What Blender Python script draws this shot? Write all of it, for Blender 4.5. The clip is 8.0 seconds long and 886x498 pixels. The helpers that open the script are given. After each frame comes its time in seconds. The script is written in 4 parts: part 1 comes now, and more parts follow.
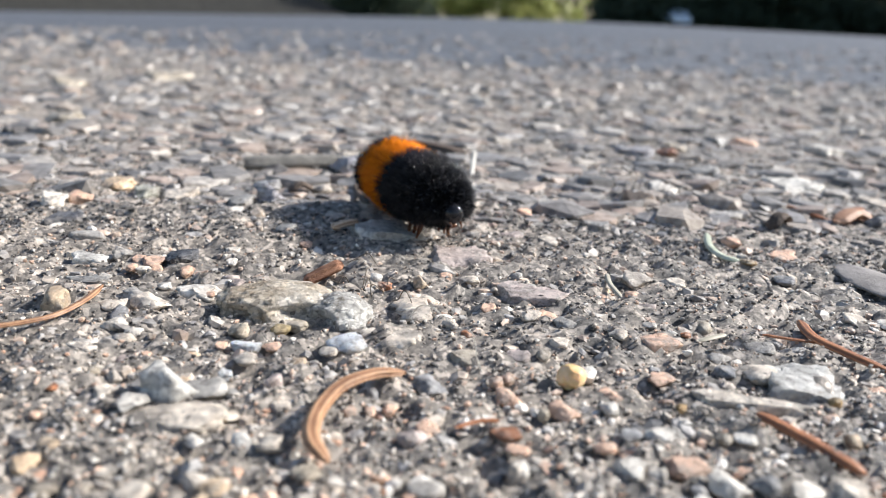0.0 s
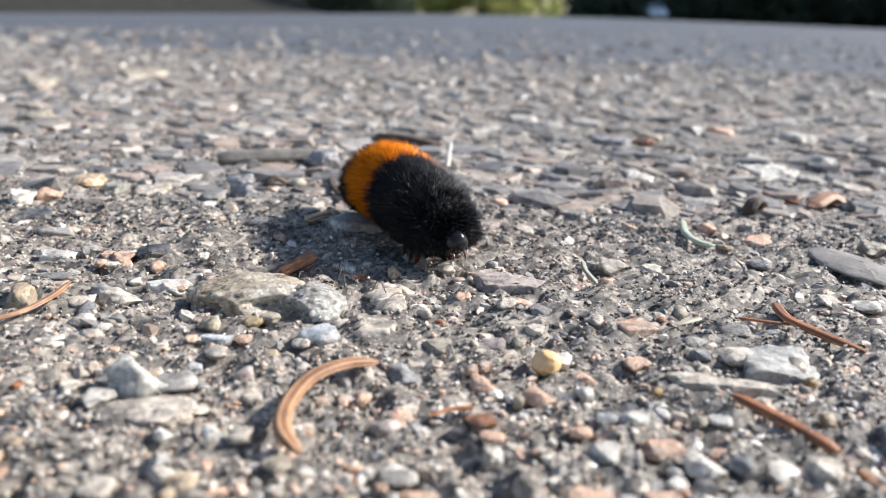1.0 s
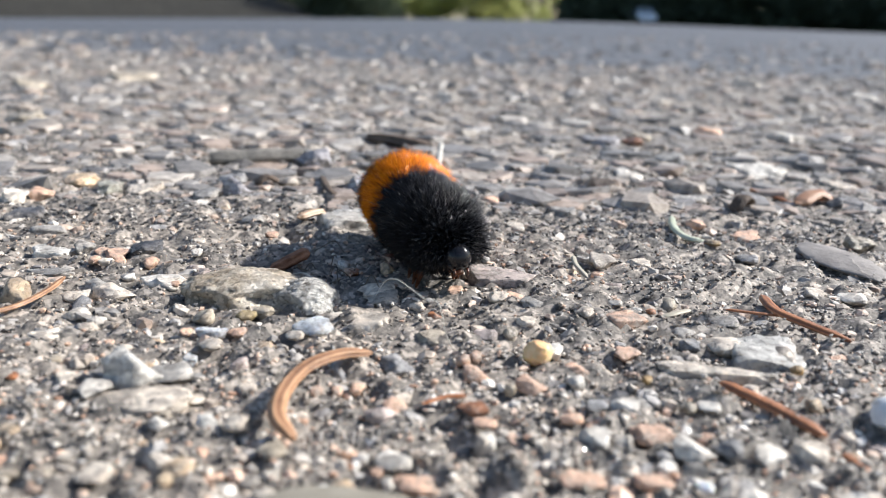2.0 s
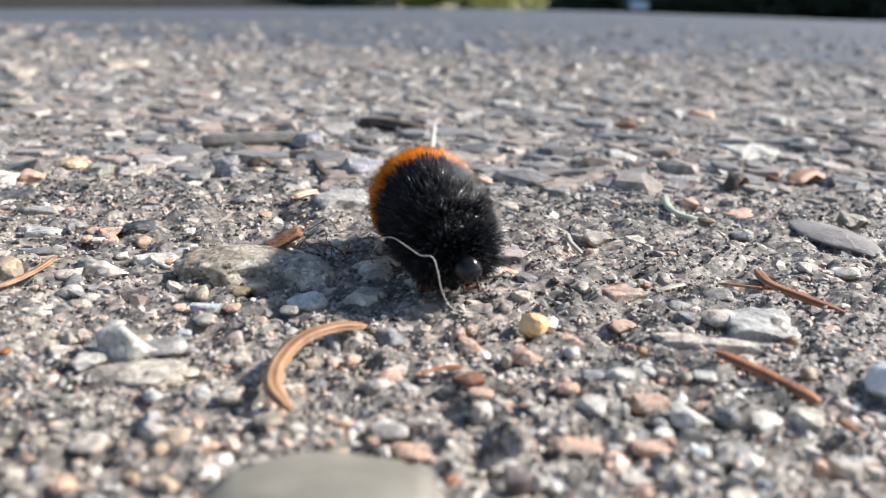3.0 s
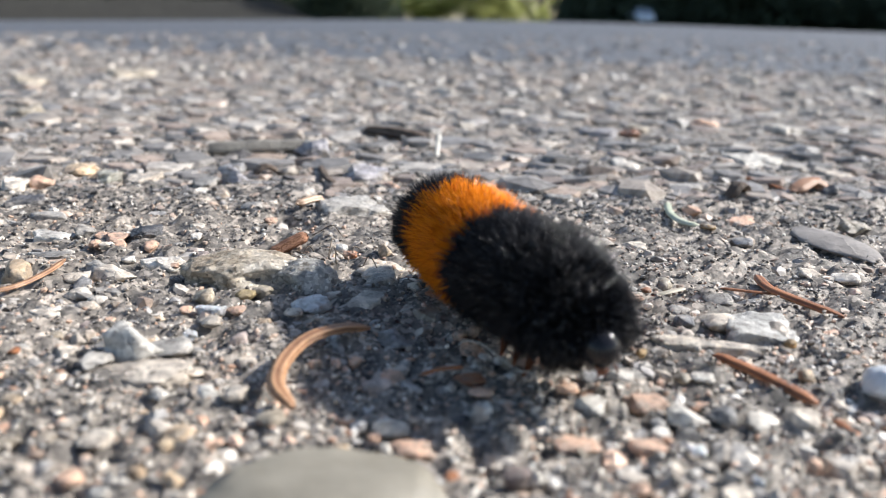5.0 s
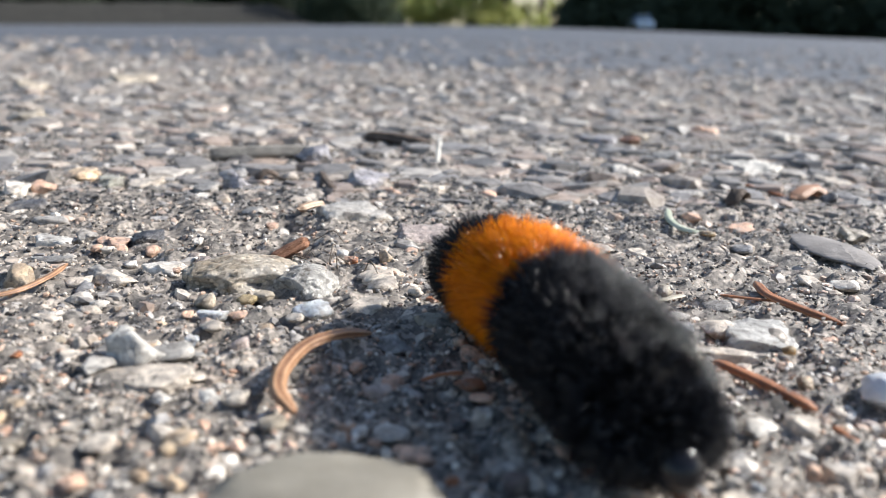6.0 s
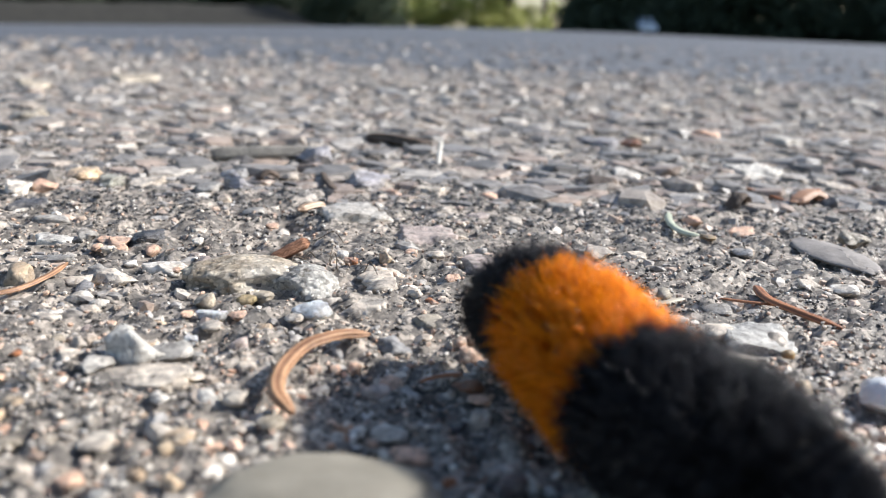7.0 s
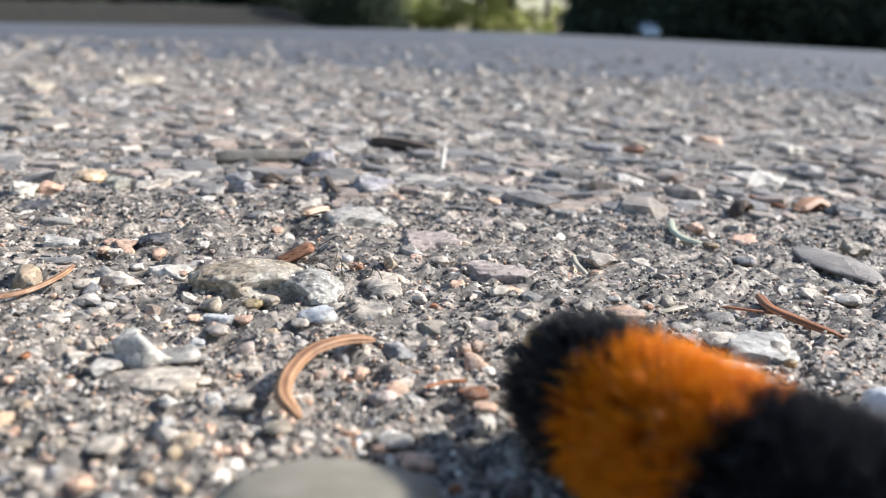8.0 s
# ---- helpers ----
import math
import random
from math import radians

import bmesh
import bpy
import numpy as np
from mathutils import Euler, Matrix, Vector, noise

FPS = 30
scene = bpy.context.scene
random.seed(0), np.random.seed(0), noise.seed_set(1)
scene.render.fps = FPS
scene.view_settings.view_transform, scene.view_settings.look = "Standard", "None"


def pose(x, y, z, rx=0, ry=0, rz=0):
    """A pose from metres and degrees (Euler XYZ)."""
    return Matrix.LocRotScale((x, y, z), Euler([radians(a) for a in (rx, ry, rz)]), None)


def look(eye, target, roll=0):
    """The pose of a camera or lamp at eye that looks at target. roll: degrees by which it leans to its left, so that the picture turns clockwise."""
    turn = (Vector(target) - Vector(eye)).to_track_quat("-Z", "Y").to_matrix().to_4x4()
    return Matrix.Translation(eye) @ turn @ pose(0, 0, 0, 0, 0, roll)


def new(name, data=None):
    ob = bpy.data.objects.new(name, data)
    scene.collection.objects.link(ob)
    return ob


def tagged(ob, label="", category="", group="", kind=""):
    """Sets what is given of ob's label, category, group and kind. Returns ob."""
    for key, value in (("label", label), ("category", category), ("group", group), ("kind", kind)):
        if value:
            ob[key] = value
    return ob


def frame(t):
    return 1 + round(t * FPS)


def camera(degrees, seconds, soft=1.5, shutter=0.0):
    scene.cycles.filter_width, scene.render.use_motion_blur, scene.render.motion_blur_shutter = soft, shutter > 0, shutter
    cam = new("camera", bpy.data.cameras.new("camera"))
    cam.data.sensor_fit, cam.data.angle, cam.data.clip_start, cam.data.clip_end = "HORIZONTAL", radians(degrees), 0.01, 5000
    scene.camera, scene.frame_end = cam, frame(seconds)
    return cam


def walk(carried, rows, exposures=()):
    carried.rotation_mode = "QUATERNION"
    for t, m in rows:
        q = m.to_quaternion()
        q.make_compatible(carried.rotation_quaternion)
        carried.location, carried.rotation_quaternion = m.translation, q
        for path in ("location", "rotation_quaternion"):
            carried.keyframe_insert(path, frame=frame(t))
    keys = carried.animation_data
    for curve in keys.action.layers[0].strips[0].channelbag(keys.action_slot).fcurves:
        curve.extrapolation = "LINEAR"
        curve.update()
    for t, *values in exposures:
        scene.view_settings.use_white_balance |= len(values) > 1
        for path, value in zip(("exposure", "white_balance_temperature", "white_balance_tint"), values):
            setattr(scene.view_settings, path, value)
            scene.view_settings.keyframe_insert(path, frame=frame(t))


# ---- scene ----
MM = 0.001
cam = camera(56.67, 8.0, soft=1.0)
# seconds; x, y, z in millimetres; yaw, pitch, roll in degrees
ROWS = [
    (0.0, 0.00, 0.00, 25.00, 0.00, -16.07, -2.86),
    (0.5, 0.62, 0.57, 24.58, -0.87, -16.18, -2.39),
    (1.0, 0.74, 0.46, 24.20, -1.51, -16.24, -2.19),
    (1.5, 0.67, -0.33, 24.03, -1.84, -15.69, -2.23),
    (3.0, 0.55, -0.64, 22.33, -2.76, -16.58, -1.92),
    (3.5, 0.35, -1.41, 22.05, -2.37, -16.37, -2.33),
    (4.0, 0.63, -1.37, 21.87, -2.36, -16.14, -2.04),
    (4.5, 0.85, -1.46, 21.97, -2.29, -16.02, -1.89),
    (6.0, 0.71, -1.86, 22.19, -2.27, -15.48, -2.14),
    (6.5, 0.89, -1.89, 22.10, -2.15, -15.37, -2.28),
    (7.0, 0.83, -1.90, 22.18, -2.08, -15.36, -2.50),
    (7.5, 0.77, -1.93, 22.23, -2.01, -15.27, -2.73),
    (8.0, 0.43, -2.25, 22.57, -1.91, -15.19, -2.97),
]
walk(cam, [(t, pose(x * MM, y * MM, z * MM, 90 + pitch, roll, yaw)) for t, x, y, z, yaw, pitch, roll in ROWS])
cam.data.dof.use_dof = True
cam.data.dof.focus_distance = 0.074
cam.data.dof.aperture_fstop = 40

# ---- light ----
SUN_AZ, SUN_EL = 76.0, 36.0          # degrees to the right of the y axis, and above the ground
world = bpy.data.worlds.new("world")
scene.world = world
world.use_nodes = True
wn = world.node_tree
sky = wn.nodes.new("ShaderNodeTexSky")
sky.sky_type = "NISHITA"
sky.sun_disc = False
sky.sun_elevation = radians(SUN_EL)
sky.sun_rotation = radians(SUN_AZ)
wn.links.new(sky.outputs[0], wn.nodes["Background"].inputs[0])
wn.nodes["Background"].inputs[1].default_value = 0.10
sun = new("sun", bpy.data.lights.new("sun", "SUN"))
sun.data.energy = 5.0
sun.data.angle = radians(0.6)
sun.data.color = (1.0, 0.975, 0.94)
to_sun = Vector((math.sin(radians(SUN_AZ)) * math.cos(radians(SUN_EL)), math.cos(radians(SUN_AZ)) * math.cos(radians(SUN_EL)), math.sin(radians(SUN_EL))))
sun.matrix_world = look(to_sun * 50, (0, 0, 0))
scene.view_settings.exposure = 0.6


# ---- materials ----
class Nodes:
    """A small builder for node materials."""

    def __init__(self, name):
        self.m = bpy.data.materials.new(name)
        self.m.use_nodes = True
        self.t = self.m.node_tree
        self.b = self.t.nodes["Principled BSDF"]
        self.coord = self.t.nodes.new("ShaderNodeTexCoord")
        self.place = None

    def add(self, kind, **values):
        n = self.t.nodes.new(kind)
        for key, v in values.items():
            n.inputs[key.replace("_", " ")].default_value = v
        return n

    def link(self, a, b):
        self.t.links.new(a, b)

    def noise(self, scale, detail=4.0, rough=0.6, space="Object"):
        n = self.add("ShaderNodeTexNoise", Scale=scale, Detail=detail, Roughness=rough)
        self.link(self.place or self.coord.outputs[space], n.inputs["Vector"])
        return n.outputs["Fac"]

    def ramp(self, fac, stops, mode="LINEAR"):
        n = self.t.nodes.new("ShaderNodeValToRGB")
        n.color_ramp.interpolation = mode
        e = n.color_ramp.elements
        while len(e) < len(stops):
            e.new(0.5)
        for k, (p, c) in enumerate(stops):
            e[k].position = p
            e[k].color = (*c, 1)
        self.link(fac, n.inputs["Fac"])
        return n.outputs["Color"]

    def mix(self, fac, a, b, mode="MIX"):
        n = self.t.nodes.new("ShaderNodeMix")
        n.data_type = "RGBA"
        n.blend_type = mode
        for k, v in ((0, fac), (6, a), (7, b)):
            if isinstance(v, bpy.types.NodeSocket):
                self.link(v, n.inputs[k])
            else:
                n.inputs[k].default_value = v if k == 0 else (*v, 1)
        return n.outputs[2]

    def bump(self, height, strength, distance):
        n = self.add("ShaderNodeBump", Strength=strength, Distance=distance)
        self.link(height, n.inputs["Height"])
        self.link(n.outputs["Normal"], self.b.inputs["Normal"])

    def colour(self, c):
        if isinstance(c, bpy.types.NodeSocket):
            self.link(c, self.b.inputs["Base Color"])
        else:
            self.b.inputs["Base Color"].default_value = (*c, 1)

    def set(self, **values):
        for key, v in values.items():
            self.b.inputs[key.replace("_", " ")].default_value = v
        return self.m


def mineral(name, colour, other, rough=0.4, spread=0.28, transmit=0.0):
    """A stone's surface: two colours in blotches, dark specks, fine grain."""
    n = Nodes(name)
    n.place = n.t.nodes.new("ShaderNodeNewGeometry").outputs["Position"]
    info = n.t.nodes.new("ShaderNodeObjectInfo")
    blotch = n.ramp(n.noise(620, 6, 0.7), [(0.40, (0, 0, 0)), (0.58, (1, 1, 1))])
    base = n.mix(blotch, colour, other)
    cell = n.add("ShaderNodeTexVoronoi", Scale=1500.0)
    n.link(n.place, cell.inputs["Vector"])
    crystal = n.t.nodes.new("ShaderNodeSeparateColor")
    n.link(cell.outputs["Color"], crystal.inputs[0])
    base = n.mix(0.85, base, n.ramp(crystal.outputs[0], [(0.0, (0.62, 0.60, 0.59)), (0.3, (0.92, 0.91, 0.90)), (0.7, (1.05, 1.05, 1.04)), (1.0, (1.4, 1.38, 1.35))]), "MULTIPLY")
    speck = n.ramp(n.noise(1900, 3, 0.7), [(0.33, (0.34, 0.32, 0.31)), (0.43, (1, 1, 1)), (0.66, (1.0, 1.0, 1.0)), (0.74, (1.35, 1.3, 1.25))])
    base = n.mix(0.8, base, speck, "MULTIPLY")
    tone = n.ramp(info.outputs["Random"], [(0.0, (0.95 - spread,) * 3), (1.0, (1.08, 1.05, 1.01))])
    base = n.mix(1.0, base, tone, "MULTIPLY")
    # old binder and sand stuck to the stone in patches
    patch = n.ramp(n.noise(520, 9, 0.74), [(0.50, (0, 0, 0)), (0.60, (0.7, 0.7, 0.7))])
    film = n.ramp(n.noise(2400, 4, 0.7), [(0.36, (0.07, 0.063, 0.056)), (0.5, (0.26, 0.235, 0.205)), (0.66, (0.50, 0.445, 0.385))])
    n.colour(n.mix(patch, base, film))
    n.bump(n.noise(1300, 8, 0.8), 0.75, 0.00028)
    if transmit:
        n.set(Subsurface_Weight=transmit, Subsurface_Radius=(0.002, 0.0015, 0.001))
    return n.set(Roughness=rough)


STONE = {
    "tan": mineral("stone_tan", (0.60, 0.53, 0.43), (0.40, 0.345, 0.27)),
    "ochre": mineral("stone_ochre", (0.78, 0.61, 0.42), (0.60, 0.44, 0.30)),
    "grey": mineral("stone_grey", (0.54, 0.515, 0.48), (0.32, 0.305, 0.29)),
    "pale": mineral("stone_pale", (0.82, 0.74, 0.64), (0.56, 0.49, 0.42)),
    "white": mineral("stone_white", (0.88, 0.84, 0.78), (0.62, 0.57, 0.51)),
    "quartz": mineral("stone_quartz", (0.85, 0.88, 0.91), (0.64, 0.67, 0.71), 0.3, 0.2, 0.3),
    "pink": mineral("stone_pink", (0.92, 0.60, 0.43), (0.74, 0.49, 0.36)),
    "blue": mineral("stone_blue_grey", (0.50, 0.495, 0.50), (0.20, 0.20, 0.21)),
    "dark": mineral("stone_dark", (0.07, 0.07, 0.08), (0.14, 0.14, 0.15)),
    "green": mineral("stone_green_grey", (0.64, 0.63, 0.55), (0.42, 0.41, 0.35)),
    "rust": mineral("stone_rust", (0.48, 0.20, 0.09), (0.32, 0.13, 0.06)),
    "olive": mineral("stone_olive", (0.46, 0.37, 0.20), (0.27, 0.21, 0.12)),
    "mauve": mineral("stone_mauve", (0.64, 0.54, 0.50), (0.45, 0.375, 0.35), 0.5),
    "lavender": mineral("stone_lavender", (0.50, 0.485, 0.53), (0.33, 0.32, 0.35), 0.5),
    "chalk": mineral("stone_chalk", (0.76, 0.74, 0.70), (0.52, 0.505, 0.475), 0.55),
    "plum": mineral("stone_plum", (0.21, 0.15, 0.14), (0.36, 0.285, 0.27), 0.5),
    "amber": mineral("stone_amber", (0.40, 0.24, 0.085), (0.34, 0.24, 0.12), 0.35, 0.2, 0.3),
}



def crust_material(name, low, middle, high):
    """A rock grown over with pale mineral grains, dark dirt in its pores."""
    n = Nodes(name)
    base = n.ramp(n.noise(260, 5), [(0.36, low), (0.5, middle), (0.66, high)])
    cell = n.add("ShaderNodeTexVoronoi", Scale=3000.0)
    n.link(n.coord.outputs["Object"], cell.inputs["Vector"])
    crystal = n.t.nodes.new("ShaderNodeSeparateColor")
    n.link(cell.outputs["Color"], crystal.inputs[0])
    base = n.mix(0.8, base, n.ramp(crystal.outputs[0], [(0.0, (0.35, 0.33, 0.31)), (0.2, (0.8, 0.78, 0.75)), (0.7, (1.05, 1.03, 1.0)), (1.0, (1.7, 1.68, 1.62))]), "MULTIPLY")
    pores = n.ramp(n.noise(700, 6, 0.7), [(0.33, (0.38, 0.31, 0.23)), (0.42, (1, 1, 1))])
    n.colour(n.mix(0.85, base, pores, "MULTIPLY"))
    n.bump(n.noise(1500, 8, 0.78), 1.0, 0.0004)
    return n.set(Roughness=0.6)


CRUST = crust_material("crusted_rock", (0.33, 0.255, 0.175), (0.52, 0.45, 0.36), (0.70, 0.65, 0.58))
SPECKLED = crust_material("speckled_rock", (0.30, 0.285, 0.26), (0.47, 0.45, 0.42), (0.68, 0.66, 0.62))


def aggregate_material(name, tint=(1.15, 1.12, 1.08), even=0.15):
    """Many small stones, one colour for each."""
    n = Nodes(name)
    geo = n.t.nodes.new("ShaderNodeNewGeometry")
    tone = n.ramp(geo.outputs["Random Per Island"], [
        (0.0, (0.10, 0.10, 0.105)), (0.06, (0.24, 0.23, 0.22)), (0.17, (0.38, 0.36, 0.34)), (0.40, (0.61, 0.52, 0.43)),
        (0.57, (0.46, 0.355, 0.29)), (0.68, (0.64, 0.49, 0.39)), (0.80, (0.38, 0.37, 0.365)), (0.88, (0.80, 0.74, 0.66))], "CONSTANT")
    tone = n.mix(even, tone, (0.40, 0.365, 0.33))
    blotch = n.ramp(n.noise(700, 5), [(0.36, (0.42, 0.40, 0.39)), (0.58, tint)])
    n.colour(n.mix(1.0, tone, blotch, "MULTIPLY"))
    n.bump(n.noise(1700, 5, 0.7), 0.5, 0.0002)
    return n.set(Roughness=0.46)


def sand_material(name, mix):
    """Loose sand: each grain has one colour of the mix."""
    n = Nodes(name)
    geo = n.t.nodes.new("ShaderNodeNewGeometry")
    tone = n.ramp(geo.outputs["Random Per Island"], mix, "CONSTANT")
    blotch = n.ramp(n.noise(1500, 4), [(0.36, (0.6, 0.58, 0.57)), (0.6, (1.1, 1.08, 1.05))])
    n.colour(n.mix(1.0, tone, blotch, "MULTIPLY"))
    # a few grains are clean crystal faces
    pick = n.t.nodes.new("ShaderNodeTexWhiteNoise")
    pick.noise_dimensions = "1D"
    n.link(geo.outputs["Random Per Island"], pick.inputs["W"])
    n.link(n.ramp(pick.outputs["Value"], [(0.0, (0.5, 0.5, 0.5)), (0.93, (0.5, 0.5, 0.5)), (0.94, (0.12, 0.12, 0.12))]), n.b.inputs["Roughness"])
    return n.m


def asphalt_material():
    """Weathered asphalt: grey binder with sand, and farther off, dry verge."""
    n = Nodes("weathered_asphalt")
    vor = n.add("ShaderNodeTexVoronoi", Scale=2100.0)
    n.link(n.coord.outputs["Object"], vor.inputs["Vector"])
    grain = n.t.nodes.new("ShaderNodeSeparateColor")
    n.link(vor.outputs["Color"], grain.inputs[0])
    sand = n.ramp(grain.outputs[0], [(0.0, (0.045, 0.043, 0.041)), (0.40, (0.165, 0.154, 0.142)), (0.75, (0.33, 0.30, 0.265)), (0.93, (0.66, 0.60, 0.54))])
    grit = n.ramp(n.noise(1300, 6, 0.72), [(0.38, (0.046, 0.042, 0.038)), (0.52, (0.222, 0.204, 0.185)), (0.66, (0.525, 0.475, 0.42))])
    chips = n.ramp(n.noise(240, 5, 0.65), [(0.36, (0.6, 0.6, 0.6)), (0.62, (1.4, 1.34, 1.28))])
    base = n.mix(1.0, n.mix(0.55, grit, sand), chips, "MULTIPLY")
    stain = n.ramp(n.noise(30, 4), [(0.3, (0.8, 0.8, 0.8)), (0.7, (1.15, 1.12, 1.08))])
    base = n.mix(1.0, base, stain, "MULTIPLY")
    # from about forty centimetres along: smoother flecks, shade and sky sheen in their blue-grey
    flecks = n.ramp(n.noise(90, 5, 0.7), [(0.36, (0.045, 0.047, 0.053)), (0.50, (0.092, 0.096, 0.108)), (0.66, (0.178, 0.184, 0.202))])
    along = n.t.nodes.new("ShaderNodeSeparateXYZ")
    n.link(n.coord.outputs["Object"], along.inputs[0])
    wobble = n.t.nodes.new("ShaderNodeMath")
    wobble.operation = "MULTIPLY_ADD"
    wobble.inputs[1].default_value = 0.16
    n.link(n.noise(14, 4), wobble.inputs[0])
    n.link(along.outputs["Y"], wobble.inputs[2])
    base = n.mix(n.ramp_value(wobble.outputs[0], 0.40, 0.54), base, flecks)
    # the verge: dry grass and earth past about fifty metres
    split = n.t.nodes.new("ShaderNodeSeparateXYZ")
    n.link(n.coord.outputs["Object"], split.inputs[0])
    edge = n.ramp_value(split.outputs["Y"], 72.0, 76.0)
    verge = n.ramp(n.noise(0.5, 8, 0.7), [(0.35, (0.10, 0.09, 0.045)), (0.65, (0.24, 0.21, 0.10))])
    n.colour(n.mix(edge, base, verge))
    n.bump(n.noise(1700, 6, 0.75), 0.8, 0.00022)
    return n.set(Roughness=0.62)


def ramp_value(self, value, low, high):
    r = self.t.nodes.new("ShaderNodeMapRange")
    r.inputs["From Min"].default_value = low
    r.inputs["From Max"].default_value = high
    self.link(value, r.inputs["Value"])
    return r.outputs["Result"]


Nodes.ramp_value = ramp_value


def plain(name, a, b, scale, rough=0.6, bump=0.0, dist=0.001, **more):
    n = Nodes(name)
    n.colour(n.ramp(n.noise(scale, 6, 0.65), [(0.35, a), (0.65, b)]))
    if bump:
        n.bump(n.noise(scale * 3, 5, 0.7), bump, dist)
    return n.set(Roughness=rough, **more)


def needle_material(name, groove, ridge):
    """A dry needle: pale ridges, dark grooves along its length, blotches."""
    n = Nodes(name)
    mark = n.t.nodes.new("ShaderNodeAttribute")
    mark.attribute_name = "groove"
    stripe = n.ramp(mark.outputs["Fac"], [(0.15, groove), (0.75, ridge)])
    wear = n.ramp(n.noise(420, 5), [(0.35, (0.62, 0.58, 0.55)), (0.62, (1.12, 1.1, 1.08))])
    n.colour(n.mix(1.0, stripe, wear, "MULTIPLY"))
    n.bump(n.noise(1800, 5, 0.7), 0.5, 0.0002)
    return n.set(Roughness=0.45)


def bristle_material(name, root, tip, through_light, rough, gloss):
    """Bristles: coloured by chance for each hair, letting some light through."""
    n = Nodes(name)
    geo = n.t.nodes.new("ShaderNodeNewGeometry")
    c = n.ramp(geo.outputs["Random Per Island"], [(0.0, root), (1.0, tip)])
    n.colour(c)
    out = n.t.nodes["Material Output"]
    tr = n.t.nodes.new("ShaderNodeBsdfTranslucent")
    n.link(c, tr.inputs["Color"])
    mx = n.t.nodes.new("ShaderNodeMixShader")
    mx.inputs[0].default_value = through_light
    n.link(n.b.outputs[0], mx.inputs[1])
    n.link(tr.outputs[0], mx.inputs[2])
    n.link(mx.outputs[0], out.inputs[0])
    # only some hairs have a clean gloss
    shine = n.t.nodes.new("ShaderNodeTexWhiteNoise")
    shine.noise_dimensions = "1D"
    n.link(geo.outputs["Random Per Island"], shine.inputs["W"])
    pick = n.ramp(shine.outputs["Value"], [(0.0, (gloss * 0.07,) * 3), (0.88, (gloss * 0.07,) * 3), (0.89, (gloss * 2.0,) * 3)])
    n.link(pick, n.b.inputs["Specular IOR Level"])
    return n.set(Roughness=rough)


ASPHALT = asphalt_material()
AGGREGATE = aggregate_material("aggregate")
DIM_AGGREGATE = aggregate_material("dim_aggregate", (0.77, 0.76, 0.755), 0.32)      # the same stones farther along, their shade put into a darker tint
SAND = sand_material("sand", [
    (0.0, (0.062, 0.057, 0.052)), (0.17, (0.185, 0.167, 0.148)), (0.38, (0.335, 0.295, 0.255)), (0.60, (0.51, 0.44, 0.37)),
    (0.74, (0.62, 0.43, 0.32)), (0.85, (0.22, 0.218, 0.215)), (0.91, (0.82, 0.77, 0.70))])
# cooler sand, its dark share raised to paint in shadows between far stones
GREY_SAND = sand_material("grey_sand", [
    (0.0, (0.045, 0.044, 0.043)), (0.25, (0.13, 0.125, 0.119)), (0.46, (0.25, 0.239, 0.225)), (0.66, (0.39, 0.367, 0.34)),
    (0.80, (0.50, 0.405, 0.34)), (0.87, (0.18, 0.182, 0.184)), (0.93, (0.80, 0.77, 0.73))])
CREAM_SAND = sand_material("cream_sand", [
    (0.0, (0.20, 0.19, 0.175)), (0.10, (0.42, 0.385, 0.345)), (0.34, (0.56, 0.505, 0.44)), (0.58, (0.62, 0.47, 0.37)),
    (0.74, (0.68, 0.63, 0.56)), (0.86, (0.48, 0.46, 0.44)), (0.95, (0.58, 0.36, 0.25))])
PALE_CHIP = sand_material("pale_chip", [
    (0.0, (0.30, 0.28, 0.25)), (0.10, (0.74, 0.70, 0.64)), (0.34, (0.62, 0.55, 0.47)), (0.55, (0.80, 0.56, 0.42)),
    (0.72, (0.82, 0.79, 0.74)), (0.88, (0.46, 0.44, 0.42)), (0.95, (0.66, 0.42, 0.29))])
BLACK_HAIR = bristle_material("black_bristle", (0.011, 0.0112, 0.0128), (0.026, 0.0265, 0.031), 0.03, 0.2, 0.5)
ORANGE_HAIR = bristle_material("orange_bristle", (0.50, 0.085, 0.003), (1.0, 0.345, 0.012), 0.10, 0.2, 0.5)
BLACK_GLOSS = plain("black_gloss_bristle", (0.012, 0.012, 0.014), (0.022, 0.022, 0.025), 900, 0.17, Specular_IOR_Level=1.0)
ORANGE_GLOSS = plain("orange_gloss_bristle", (0.74, 0.19, 0.006), (1.0, 0.39, 0.02), 900, 0.2, Specular_IOR_Level=0.8)
SKIN = plain("dark_skin", (0.005, 0.005, 0.005), (0.012, 0.011, 0.010), 900, 0.8, 0.4, 0.0002, Specular_IOR_Level=0.08)
ORANGE_SKIN = plain("brown_skin", (0.16, 0.045, 0.005), (0.10, 0.03, 0.004), 900, 0.6, 0.4, 0.0002)
HEAD = plain("head_shell", (0.005, 0.005, 0.007), (0.012, 0.012, 0.015), 700, 0.17, 0.02, 0.0001, Specular_IOR_Level=0.35)
LEG = plain("leg_shell", (0.18, 0.06, 0.022), (0.06, 0.02, 0.01), 900, 0.25, Subsurface_Weight=0.3, Subsurface_Radius=(0.001, 0.0004, 0.0002))
NEEDLE = needle_material("dry_needle", (0.27, 0.135, 0.07), (0.50, 0.29, 0.16))
RED_NEEDLE = needle_material("red_brown_needle", (0.26, 0.095, 0.04), (0.50, 0.22, 0.10))
PALE_HUSK = needle_material("pale_husk", (0.36, 0.22, 0.13), (0.66, 0.49, 0.35))
